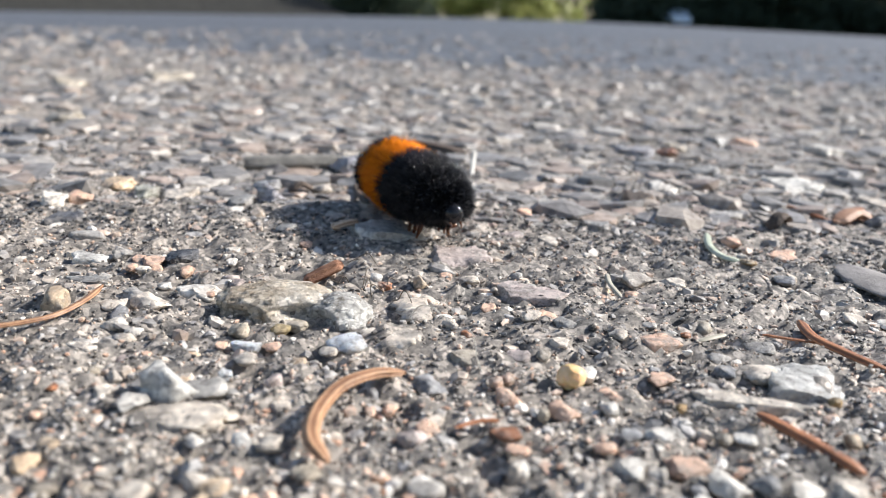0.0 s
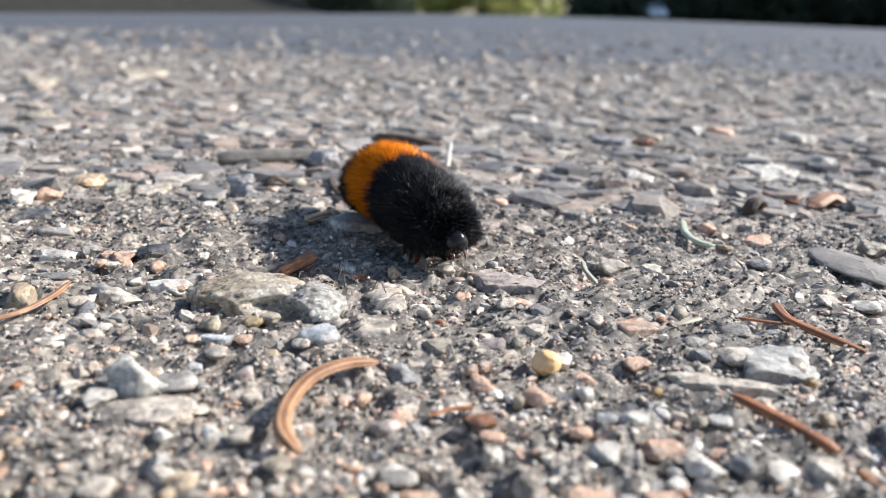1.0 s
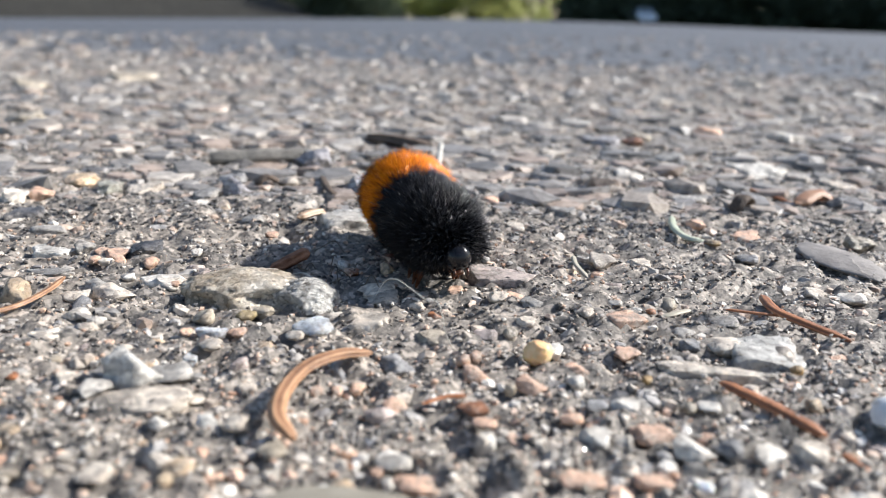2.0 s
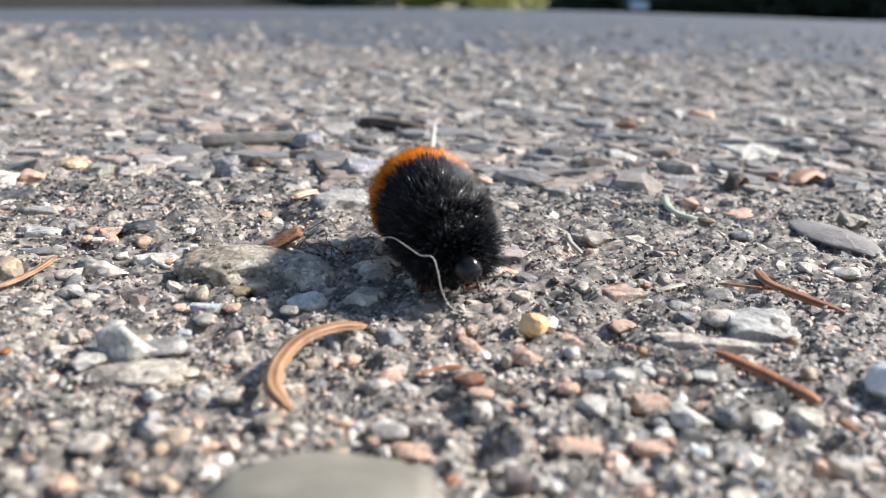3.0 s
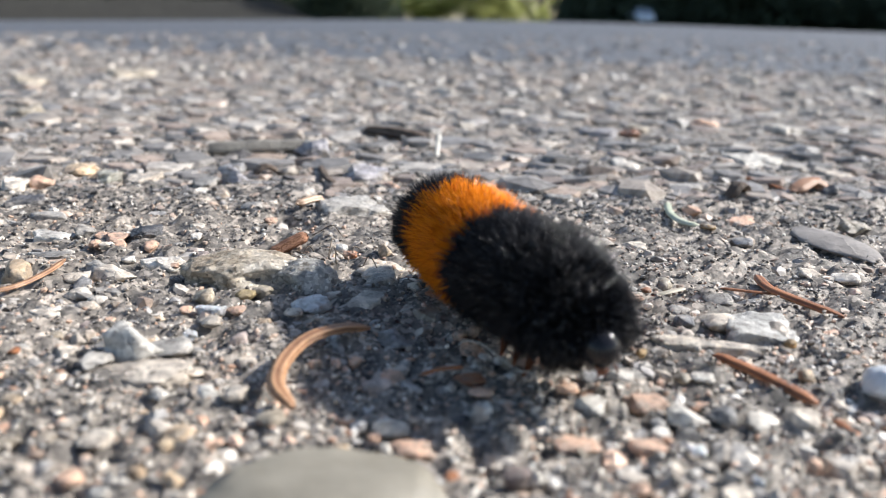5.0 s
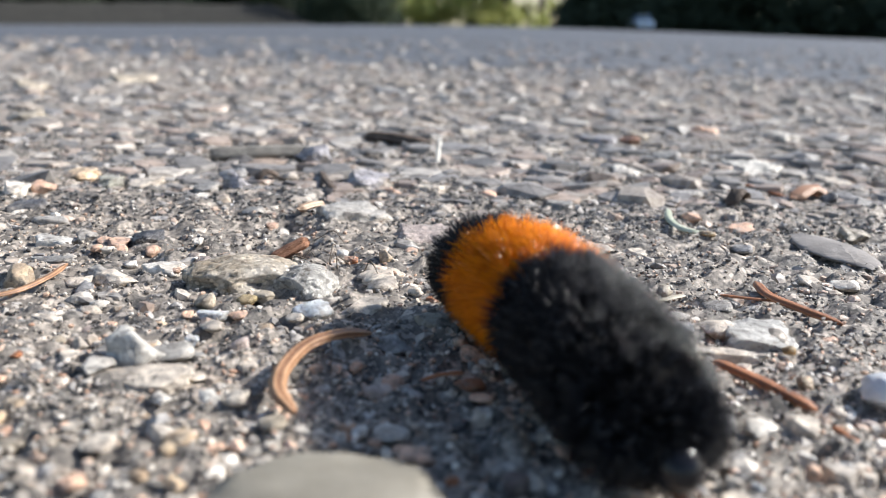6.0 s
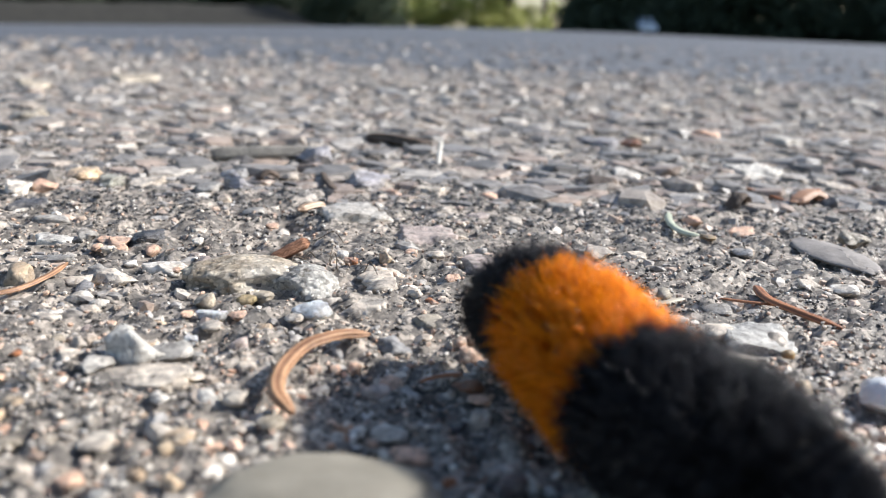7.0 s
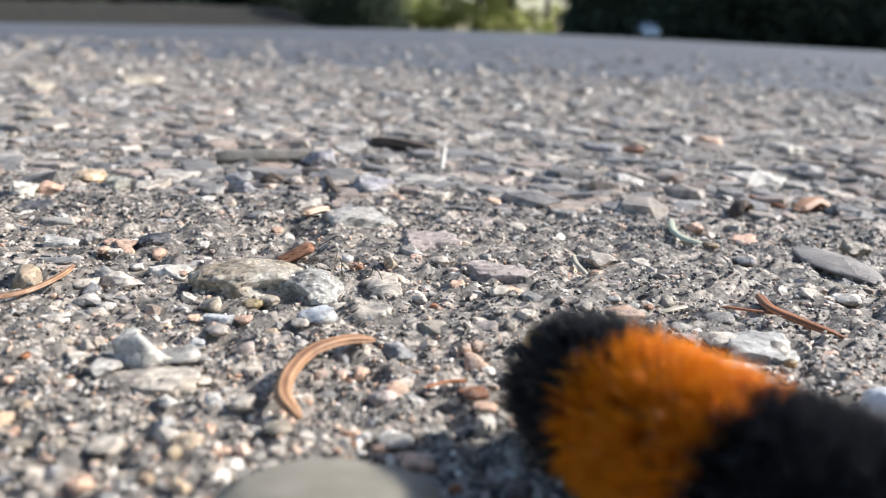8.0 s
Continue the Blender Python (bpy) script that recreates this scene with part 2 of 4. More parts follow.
GREEN_NEEDLE = plain("green_needle", (0.40, 0.43, 0.31), (0.56, 0.575, 0.45), 500, 0.4, 0.3, 0.0002)
BARK = plain("bark", (0.05, 0.035, 0.025), (0.14, 0.10, 0.075), 300, 0.8, 0.8, 0.0006)
GREY_WOOD = plain("grey_wood", (0.16, 0.145, 0.125), (0.28, 0.26, 0.23), 300, 0.8, 0.7, 0.0005)
HUSK = plain("husk", (0.35, 0.165, 0.085), (0.52, 0.31, 0.20), 500, 0.55, 0.5, 0.0002)
ROOT = plain("rootlet", (0.05, 0.035, 0.022), (0.16, 0.12, 0.08), 700, 0.6)
DRY_GRASS = plain("dry_grass", (0.36, 0.32, 0.24), (0.50, 0.46, 0.38), 400, 0.6)
RUST_BARK = plain("rust_bark", (0.12, 0.045, 0.02), (0.44, 0.21, 0.115), 600, 0.7, 0.8, 0.0005)
FIBRE = plain("fibre", (0.55, 0.52, 0.46), (0.7, 0.66, 0.58), 500, 0.4)
YELLOW_GRAIN = plain("yellow_grain", (0.74, 0.46, 0.21), (0.87, 0.65, 0.40), 600, 0.22, 0.4, 0.0002, Subsurface_Weight=0.5, Subsurface_Radius=(0.002, 0.0012, 0.0005))
WHITE_PEBBLE = plain("white_pebble", (0.60, 0.62, 0.64), (0.78, 0.79, 0.80), 300, 0.35, 0.3, 0.0002)
MAUVE_PEBBLE = plain("mauve_pebble", (0.185, 0.168, 0.158), (0.29, 0.267, 0.252), 300, 0.85, 0.6, 0.0004)
GREY_PEBBLE = plain("grey_pebble", (0.20, 0.18, 0.142), (0.285, 0.258, 0.208), 260, 0.6, 0.3, 0.0003)
# the thickets' shade and the gap's sun are put into these leaf colours
SHADED_LEAF = plain("shaded_leaf", (0.034, 0.048, 0.032), (0.062, 0.084, 0.055), 9, 0.8, Specular_IOR_Level=0.15)
SUNLIT_LEAF = plain("sunlit_leaf", (0.27, 0.30, 0.06), (0.48, 0.50, 0.14), 9, 0.6)
TRUNK = plain("trunk", (0.035, 0.03, 0.024), (0.075, 0.064, 0.052), 12, 0.85, 0.8, 0.02)
# near-black earth: the shade on the bank is put into its colour
SHADED_EARTH = plain("shaded_bank_earth", (0.013, 0.012, 0.009), (0.034, 0.031, 0.024), 1.2, 0.9, 0.8, 0.05)
CAR_PAINT = plain("pale_blue_paint", (0.72, 0.82, 0.95), (0.76, 0.85, 0.97), 4, 0.25)
CAR_GLASS = plain("car_glass", (0.25, 0.33, 0.45), (0.3, 0.38, 0.5), 4, 0.06)
RUBBER = plain("rubber", (0.02, 0.02, 0.02), (0.035, 0.035, 0.035), 30, 0.8)
STEEL = plain("rim_metal", (0.45, 0.45, 0.46), (0.55, 0.55, 0.56), 30, 0.3, Metallic=1.0)


# ---- mesh tools ----
def mesh_of(name, verts, faces, material, smooth=True):
    me = bpy.data.meshes.new(name)
    me.from_pydata([tuple(v) for v in verts], [], [tuple(f) for f in faces])
    me.materials.append(material)
    if smooth:
        me.polygons.foreach_set("use_smooth", [True] * len(me.polygons))
    me.update()
    return me


def array_mesh(name, verts, tris, material, smooth=True):
    """A mesh from arrays of vertices and triangles."""
    me = bpy.data.meshes.new(name)
    nv, nf = len(verts), len(tris)
    me.vertices.add(nv)
    me.vertices.foreach_set("co", np.ascontiguousarray(verts, dtype=np.float32).ravel())
    me.loops.add(nf * 3)
    me.loops.foreach_set("vertex_index", np.ascontiguousarray(tris, dtype=np.int32).ravel())
    me.polygons.add(nf)
    me.polygons.foreach_set("loop_start", np.arange(0, nf * 3, 3, dtype=np.int32))
    me.polygons.foreach_set("use_smooth", np.full(nf, smooth))
    me.materials.append(material)
    me.update(calc_edges=True)
    me.validate()
    return me


def part(name, mesh, parent, label="", m=None):
    ob = new(name, mesh)
    ob.parent = parent
    if m is not None:
        ob.matrix_basis = m
    if label:
        tagged(ob, label)
    return ob


def hash01(i, j, seed):
    n = (i.astype(np.int64) * 374761393 + j.astype(np.int64) * 668265263 + seed * 974634777) & 0x7FFFFFFF
    n = ((n ^ (n >> 13)) * 1274126177) & 0x7FFFFFFF
    n = ((n ^ (n >> 16)) * 668265263) & 0x7FFFFFFF
    return (n ^ (n >> 15)).astype(np.float64) % 65536 / 65536.0


def vnoise(x, y, seed):
    """Smooth noise, -1 to 1, with a wavelength of about one unit."""
    i, j = np.floor(x), np.floor(y)
    u, v = x - i, y - j
    u, v = u * u * (3 - 2 * u), v * v * (3 - 2 * v)
    a, b = hash01(i, j, seed), hash01(i + 1, j, seed)
    c, d = hash01(i, j + 1, seed), hash01(i + 1, j + 1, seed)
    return 2 * ((a * (1 - u) + b * u) * (1 - v) + (c * (1 - u) + d * u) * v) - 1


def crossfall(x, y):
    """The pavement's camber, in metres: it falls away to one side and runs nearly level to the other."""
    r = np.hypot(x, y)
    s = np.clip((r - 0.25) / 1.3, 0, 1)
    falling, level = 0.034 * x - 0.0055 * r, -0.001 * x - 0.001 * r
    k = 0.006 * r + 1e-9
    h = np.clip(0.5 + 0.5 * (level - falling) / k, 0, 1)
    return (level * (1 - h) + falling * h - k * h * (1 - h)) * s * s * (3 - 2 * s)


def ground_low(x, y):
    """Broad relief of the pavement, metres."""
    r = np.hypot(x, y)
    near = np.clip(1.6 - r / 0.5, 0, 1)
    z = near * (0.00035 * vnoise(x / 0.016, y / 0.016, 1) + 0.00022 * vnoise(x / 0.006, y / 0.006, 2))
    for hx, hy, rx, ry, depth in (
            (-11.8, 77.0, 3.2, 2.4, 1.6), (-12.4, 74.6, 2.2, 1.4, 1.6), (-8.0, 74.2, 3.6, 1.6, 1.3), (-11.9, 86.6, 2.2, 2.0, 1.2), (3.4, 44.8, 0.9, 1.4, 0.9), (4.2, 41.8, 0.8, 1.8, 1.1),
            (5.3, 37.6, 0.8, 2.6, 1.2), (-22.0, 55.5, 2.2, 2.0, 0.6), (30.8, 68.5, 3.0, 1.8, 0.9), (-3.6, 66.6, 2.4, 1.2, 0.8), (-33.6, 63.2, 2.0, 1.6, 0.9),
            (-13.7, 42.2, 1.6, 0.8, 0.6), (1.5, 70.5, 4.0, 2.0, 0.4)):
        z = z - depth * 0.001 * np.exp(-((x * 1000 - hx) / rx) ** 2 - ((y * 1000 - hy) / ry) ** 2)
    z = z + np.clip(r / 0.6, 0, 1) * 0.0016 * vnoise(x / 0.11, y / 0.11, 3)
    return z + crossfall(x, y)


def ground_fine(x, y):
    """Sand grains and pits, metres."""
    r = np.hypot(x, y)
    a = np.clip(1.5 - r / 0.16, 0, 1)
    b = np.clip(1.5 - r / 0.4, 0, 1)
    return (b * 0.00042 * vnoise(x / 0.0026, y / 0.0026, 4) + a * (0.00050 * vnoise(x / 0.0012, y / 0.0011, 5)
            + 0.00028 * vnoise(x / 0.0006, y / 0.0006, 6)))


def z_at(x, y):
    return float(ground_low(np.array([x]), np.array([y]))[0])


# ---- ground ----
def steps(start, stop, first, growth):
    """Positions from start to stop whose spacing grows with the way gone."""
    out, p, d = [], start, first
    while p < stop:
        out.append(p)
        p += d
        d *= growth
    return out + [stop]


side = steps(0.052, 500.0, 0.0006, 1.05)
xs = np.array([-v for v in reversed(side)] + list(np.arange(-0.0515, 0.0516, 0.0005)) + side)
ys = np.array([-v for v in reversed(steps(0.0, 500.0, 0.004, 1.16))] + list(np.arange(0.003, 0.028, 0.002))
              + list(np.arange(0.028, 0.1, 0.00048)) + steps(0.1, 0.7, 0.0005, 1.012) + steps(0.72, 500.0, 0.012, 1.09))
gx, gy = np.meshgrid(xs, ys)
gz = ground_low(gx, gy) + ground_fine(gx, gy)
nx, ny = len(xs), len(ys)
q = (np.arange(ny - 1)[:, None] * nx + np.arange(nx - 1)[None, :]).ravel()
tris = np.concatenate([np.stack([q, q + 1, q + nx + 1], 1), np.stack([q, q + nx + 1, q + nx], 1)])
ground = tagged(new("ground", array_mesh("ground", np.stack([gx, gy, gz], -1).reshape(-1, 3), tris, ASPHALT)),
                "rough weathered grey asphalt with exposed pebbles and grit", "asphalt", kind="structure")


# ---- stones in the pavement ----
def stone_shape(k, level=2, form="chip"):
    """A rough unit stone: a ball split along planes as its form asks, its faces pitted by noise."""
    rnd = random.Random(100 + k + 37 * len(form) + ord(form[0]))
    bm = bmesh.new()
    bmesh.ops.create_icosphere(bm, subdivisions=level, radius=1.0)
    g = rnd.gauss
    if form == "slab":
        cuts = [(Vector((math.cos(a), math.sin(a), g(0.1, 0.25))).normalized(), rnd.uniform(0.62, 0.95)) for a in [rnd.uniform(0, 6.283) for _ in range(9)]]
        cuts += [(Vector((g(0, 0.12), g(0, 0.12), 1)).normalized(), rnd.uniform(0.34, 0.5)) for _ in range(3)]
    elif form == "block":
        cuts = [(Vector((x + g(0, 0.16), y + g(0, 0.16), z + g(0, 0.16))).normalized(), rnd.uniform(0.52, 0.66))
                for x, y, z in ((1, 0, 0), (-1, 0, 0), (0, 1, 0), (0, -1, 0), (0, 0, 1), (0.7, -0.7, 0.5), (-0.6, -0.7, 0.6))]
    elif form == "lump":
        cuts = [(Vector((g(0, 1), g(0, 1), g(0, 0.7))).normalized(), rnd.uniform(0.66, 0.92)) for _ in range(10)]
    else:
        cuts = [(Vector((g(0, 1), g(0, 1), g(0.2, 0.7))).normalized(), rnd.uniform(0.46, 0.82)) for _ in range(13)]
    swell = 0.26 if form == "lump" else 0.16
    for v in bm.verts:
        p = v.co.copy()
        for _ in range(2):
            for n, d in cuts:
                over = p.dot(n) - d
                if over > 0:
                    p -= n * over
        p *= 1 + swell * noise.noise(p * 1.7 + Vector((k * 7.1, 0, 0))) + 0.10 * noise.noise(p * 4.1 + Vector((0, k * 3.3, 0)))
        if level > 2:
            p *= 1 + 0.15 * noise.noise(p * 7 + Vector((0, 0, k * 2.2))) + 0.10 * noise.noise(p * 16)
        v.co = p
    verts = np.array([v.co[:] for v in bm.verts])
    verts /= np.array([np.abs(verts[:, 0]).max(), np.abs(verts[:, 1]).max(), verts[:, 2].max()])
    faces = np.array([[v.index for v in f.verts] for f in bm.faces])
    bm.free()
    return verts, faces


SHAPES = [stone_shape(k, 2) for k in range(10)]
CHIPS = [stone_shape(k, 1, "slab" if k % 3 == 0 else "chip") for k in range(16)]
PLATES = [stone_shape(k, 1, "slab" if k % 3 else "chip") for k in range(16)]


def grain_shape(k):
    """A sharp grain: a box with its corners pulled about."""
    rnd = random.Random(500 + k)
    v = np.array([(x * rnd.uniform(0.55, 1), y * rnd.uniform(0.55, 1), z * rnd.uniform(0.5, 1)) for x in (-1, 1) for y in (-1, 1) for z in (-1, 1)])
    f = np.array([(0, 1, 3), (0, 3, 2), (4, 6, 7), (4, 7, 5), (0, 4, 5), (0, 5, 1), (2, 3, 7), (2, 7, 6), (0, 2, 6), (0, 6, 4), (1, 5, 7), (1, 7, 3)])
    return v, f


def crumb_shape(k):
    """A crumb of sand with twenty uneven faces."""
    rnd = random.Random(700 + k)
    bm = bmesh.new()
    bmesh.ops.create_icosphere(bm, subdivisions=1, radius=1.0)
    v = np.array([(w.co * rnd.uniform(0.55, 1.1))[:] for w in bm.verts])
    f = np.array([[w.index for w in p.verts] for p in bm.faces])
    bm.free()
    return v / np.abs(v).max(0), f


GRAINS = [grain_shape(k) for k in range(12)]
CRUMBS = [crumb_shape(k) for k in range(14)]
taken = []          # footprints of the stones set one by one, in metres: x, y, half width, half depth, turn
stone_meshes = {}


def stone(x, y, w, d, h, turn, kind, form="chip"):
    """One stone set in the pavement: its middle, width, depth and height over the ground in millimetres."""
    level = 4 if max(w, d) > 4.2 else 3
    key = (len(taken) % 5, form, level, kind)
    if key not in stone_meshes:
        stone_meshes[key] = array_mesh("stone", *stone_shape(key[0], level, form), STONE[kind])
    full = max(1.7 * h, 0.4 * min(w, d))
    ob = part("stone", stone_meshes[key], ground)
    ob.matrix_basis = (pose(x * MM, y * MM, z_at(x * MM, y * MM) + (h + 0.25 - full / 2) * MM, 0, 0, turn)
                       @ Matrix.Diagonal((w / 2 * MM, d / 2 * MM, full / 2 * MM, 1)))
    taken.append((x * MM, y * MM, w / 2 * MM, d / 2 * MM, radians(turn)))
    return ob


stone(-31.0, 64.2, 2.3, 2.6, 1.33, 1, "ochre", "block")
stone(-25.6, 68.1, 2.7, 2.8, 0.48, 5, "grey", "chip")
stone(-20.9, 69.4, 3.7, 2.4, 0.48, -5, "white", "slab")
stone(-19.2, 68.2, 1.2, 1.4, 0.32, 0, "pink", "chip")
stone(-28.3, 77.8, 2.4, 2.0, 0.32, 11, "pink", "chip")
stone(-27.3, 74.5, 1.6, 1.7, 0.40, 11, "pale", "lump")
stone(-23.2, 74.9, 1.7, 2.0, 0.48, -10, "pink", "lump")
stone(-24.0, 70.7, 1.6, 1.6, 0.24, -8, "white", "chip")
stone(-14.7, 60.0, 2.1, 2.4, 0.88, -12, "tan", "chip")
stone(-11.7, 61.3, 1.9, 1.9, 0.56, -1, "olive", "lump")
stone(-10.5, 62.0, 1.8, 2.1, 0.56, -13, "tan", "lump")
stone(-13.6, 57.5, 2.6, 1.5, 0.40, -1, "quartz", "slab")
stone(-11.6, 57.6, 1.8, 1.7, 0.32, 4, "pink", "chip")
stone(-15.5, 57.4, 1.1, 1.2, 0.32, -6, "pink", "lump")
stone(-25.0, 56.8, 1.0, 1.1, 0.16, 4, "white", "chip")
stone(-20.7, 55.9, 1.0, 1.1, 0.32, 2, "pink", "chip")
stone(-25.1, 55.6, 2.7, 1.6, 0.40, -13, "pale", "slab")
stone(-13.0, 54.6, 1.8, 1.9, 0.40, 1, "pale", "chip")
stone(-10.3, 51.0, 1.9, 2.2, 0.88, -40, "mauve", "chip")
stone(-13.8, 52.2, 0.9, 1.1, 0.48, -6, "quartz", "chip")
stone(-21.0, 48.7, 1.7, 1.9, 0.64, -2, "pale", "chip")
stone(-21.0, 51.1, 1.2, 1.4, 0.56, -6, "pale", "chip")
stone(-26.6, 49.4, 0.9, 1.0, 0.40, 5, "rust", "lump")
stone(-24.6, 49.4, 1.3, 1.3, 0.24, -1, "rust", "chip")
stone(-22.1, 47.0, 0.8, 0.9, 0.40, -9, "grey", "chip")
stone(-24.0, 45.8, 1.0, 0.9, 0.16, 1, "pink", "chip")
stone(-13.4, 43.5, 1.4, 1.5, 0.32, 7, "white", "chip")
stone(-8.9, 43.4, 1.9, 2.1, 0.56, -30, "pale", "chip")
stone(-21.4, 42.2, 1.7, 1.6, 0.32, -5, "ochre", "chip")
stone(-20.3, 42.2, 1.0, 1.0, 0.32, -7, "pale", "lump")
stone(-21.9, 40.1, 1.9, 2.2, 0.56, -3, "ochre", "chip")
stone(-18.2, 40.7, 0.6, 0.5, 0.16, 12, "white", "lump")
stone(-10.9, 38.2, 1.8, 1.9, 0.48, 13, "ochre", "chip")
stone(-14.8, 37.8, 1.9, 1.8, 0.40, 4, "pale", "chip")
stone(-17.1, 39.5, 1.4, 1.0, 0.24, 11, "pale", "slab")
stone(-4.3, 73.0, 1.5, 1.7, 0.40, 9, "pink", "lump")
stone(-0.9, 73.8, 1.6, 1.8, 0.80, -3, "ochre", "chip")
stone(-1.4, 67.9, 4.1, 3.9, 0.64, -11, "pale", "chip")
stone(9.2, 71.4, 7.4, 4.6, 0.72, 4, "mauve", "slab")
stone(5.2, 67.2, 1.6, 1.8, 0.40, 1, "pink", "chip")
stone(8.7, 66.0, 2.1, 2.2, 0.40, -3, "pale", "chip")
stone(3.2, 61.5, 1.3, 1.4, 0.32, -7, "rust", "chip")
stone(-6.0, 58.2, 3.4, 3.7, 0.72, 20, "quartz", "chip")
stone(-7.2, 56.4, 1.7, 1.9, 0.40, -2, "pale", "chip")
stone(-1.9, 60.0, 2.8, 3.7, 0.40, -35, "pale", "slab")
stone(2.5, 57.0, 3.2, 3.0, 0.56, 0, "tan", "chip")
stone(5.0, 52.7, 1.3, 1.4, 0.64, -6, "pink", "lump")
stone(5.8, 53.3, 1.1, 1.3, 0.56, -5, "pink", "lump")
stone(7.1, 57.3, 2.3, 2.6, 0.48, -1, "mauve", "chip")
stone(8.8, 57.5, 1.5, 1.7, 0.64, 10, "tan", "lump")
stone(10.2, 60.1, 2.1, 2.1, 0.40, 2, "pale", "chip")
stone(0.4, 52.1, 3.1, 2.8, 0.56, -25, "blue", "chip")
stone(-4.8, 47.6, 1.1, 1.3, 0.56, -6, "pink", "lump")
stone(-3.5, 48.0, 0.9, 1.0, 0.40, -6, "pink", "lump")
stone(-2.2, 48.4, 1.0, 1.2, 0.48, -1, "pink", "lump")
stone(7.7, 47.9, 0.9, 1.1, 0.48, -8, "tan", "lump")
stone(9.2, 48.7, 2.5, 2.7, 0.56, -8, "pink", "chip")
stone(5.2, 45.4, 2.3, 1.8, 0.40, 0, "rust", "chip")
stone(5.8, 43.5, 1.9, 1.4, 0.32, -11, "pink", "chip")
stone(5.6, 41.3, 1.3, 1.1, 0.66, 0, "white", "block")
stone(7.1, 41.6, 1.5, 1.3, 0.32, -20, "pink", "chip")
stone(-0.5, 44.6, 2.4, 1.8, 0.64, -3, "mauve", "lump")
stone(-6.3, 40.4, 2.0, 1.9, 0.48, 5, "tan", "chip")
stone(0.5, 39.1, 2.5, 1.9, 0.48, 6, "white", "chip")
stone(20.4, 77.7, 3.4, 3.9, 0.96, 5, "pale", "chip")
stone(18.8, 61.5, 4.2, 3.3, 0.48, 5, "pink", "slab")
stone(21.2, 62.8, 1.0, 1.1, 0.32, -3, "rust", "lump")
stone(15.5, 62.0, 1.6, 1.9, 0.56, 4, "pale", "lump")
stone(18.7, 64.5, 1.4, 1.4, 0.24, -4, "white", "chip")
stone(17.1, 54.7, 2.3, 2.2, 0.40, 2, "pink", "chip")
stone(22.1, 56.2, 2.0, 2.3, 0.48, -4, "blue", "chip")
stone(12.9, 51.7, 2.2, 2.0, 0.40, -1, "pink", "chip")
stone(12.2, 48.9, 1.4, 1.6, 0.64, -12, "white", "chip")
stone(21.7, 50.6, 9.2, 1.6, 0.72, -7, "pale", "slab")
stone(17.2, 49.9, 1.0, 1.1, 0.32, 13, "amber", "lump")
stone(27.9, 55.0, 6.6, 9.2, 0.55, -28, "chalk", "slab")
stone(28.2, 51.2, 1.1, 1.2, 0.48, -7, "amber", "lump")
stone(24.8, 55.9, 3.3, 3.4, 0.64, -20, "pale", "chip")
stone(26.8, 60.8, 2.7, 2.7, 0.48, 5, "grey", "chip")
stone(12.9, 45.8, 1.7, 1.8, 0.40, 4, "blue", "chip")
stone(14.6, 45.9, 2.4, 2.1, 0.48, 6, "white", "chip")
stone(11.1, 44.1, 1.7, 1.3, 0.48, 0, "pink", "lump")
stone(18.7, 45.7, 1.1, 1.3, 0.40, 2, "tan", "lump")
stone(20.2, 45.8, 1.8, 1.7, 0.32, -12, "white", "chip")
stone(15.6, 42.5, 2.5, 2.1, 0.32, -11, "pink", "slab")
stone(11.8, 41.9, 2.3, 2.6, 0.64, -8, "white", "chip")
stone(17.3, 40.7, 2.7, 2.8, 0.64, -9, "white", "chip")
stone(19.5, 40.2, 1.3, 1.5, 0.64, -11, "blue", "chip")
stone(26.7, 45.8, 1.1, 1.3, 0.56, -10, "ochre", "lump")
stone(21.6, 40.4, 2.3, 2.3, 0.48, 1, "white", "chip")
stone(24.0, 40.7, 2.6, 2.7, 0.56, -8, "pale", "chip")
stone(-10.8, 38.7, 1.6, 1.3, 0.32, 12, "ochre", "chip")
stone(-11.3, 36.9, 1.0, 1.1, 0.48, 5, "ochre", "lump")
stone(-14.9, 37.2, 2.1, 1.6, 0.32, 1, "pale", "chip")
stone(-17.3, 39.6, 1.0, 1.0, 0.24, 5, "pink", "chip")
stone(-11.9, 34.2, 1.0, 1.1, 0.48, -6, "ochre", "lump")
stone(-10.0, 33.8, 1.2, 1.3, 0.48, 11, "ochre", "chip")
stone(-14.8, 33.8, 1.5, 1.5, 0.32, 9, "pink", "chip")
stone(-13.0, 32.6, 1.3, 1.3, 0.32, 6, "white", "chip")
stone(-8.9, 37.6, 1.1, 0.9, 0.16, 0, "pink", "chip")
stone(-6.2, 38.0, 1.4, 1.2, 0.24, 9, "pale", "chip")
stone(-2.2, 37.2, 1.1, 0.8, 0.32, 6, "ochre", "lump")
stone(1.6, 37.1, 2.8, 2.0, 0.48, -20, "pink", "chip")
stone(-0.6, 38.4, 0.8, 0.8, 0.24, 4, "pink", "lump")
stone(3.4, 34.3, 1.0, 1.1, 0.48, 11, "rust", "lump")
stone(6.6, 34.0, 1.7, 1.9, 0.72, 3, "plum", "lump")
stone(7.6, 34.3, 1.3, 1.5, 0.56, -3, "white", "chip")
# this dark block stands in for the shadow beside the pale block
stone(4.2, 41.1, 1.3, 1.5, 0.76, 1, "dark", "block")
stone(5.5, 41.3, 1.3, 1.3, 0.76, -8, "pale", "block")
stone(10.4, 37.6, 2.6, 1.9, 0.40, -25, "pink", "chip")
stone(14.3, 37.4, 2.5, 1.8, 0.32, -15, "pink", "slab")
stone(17.6, 40.9, 2.1, 2.1, 0.40, -8, "white", "chip")
stone(19.4, 40.4, 1.7, 2.0, 0.80, 6, "blue", "chip")
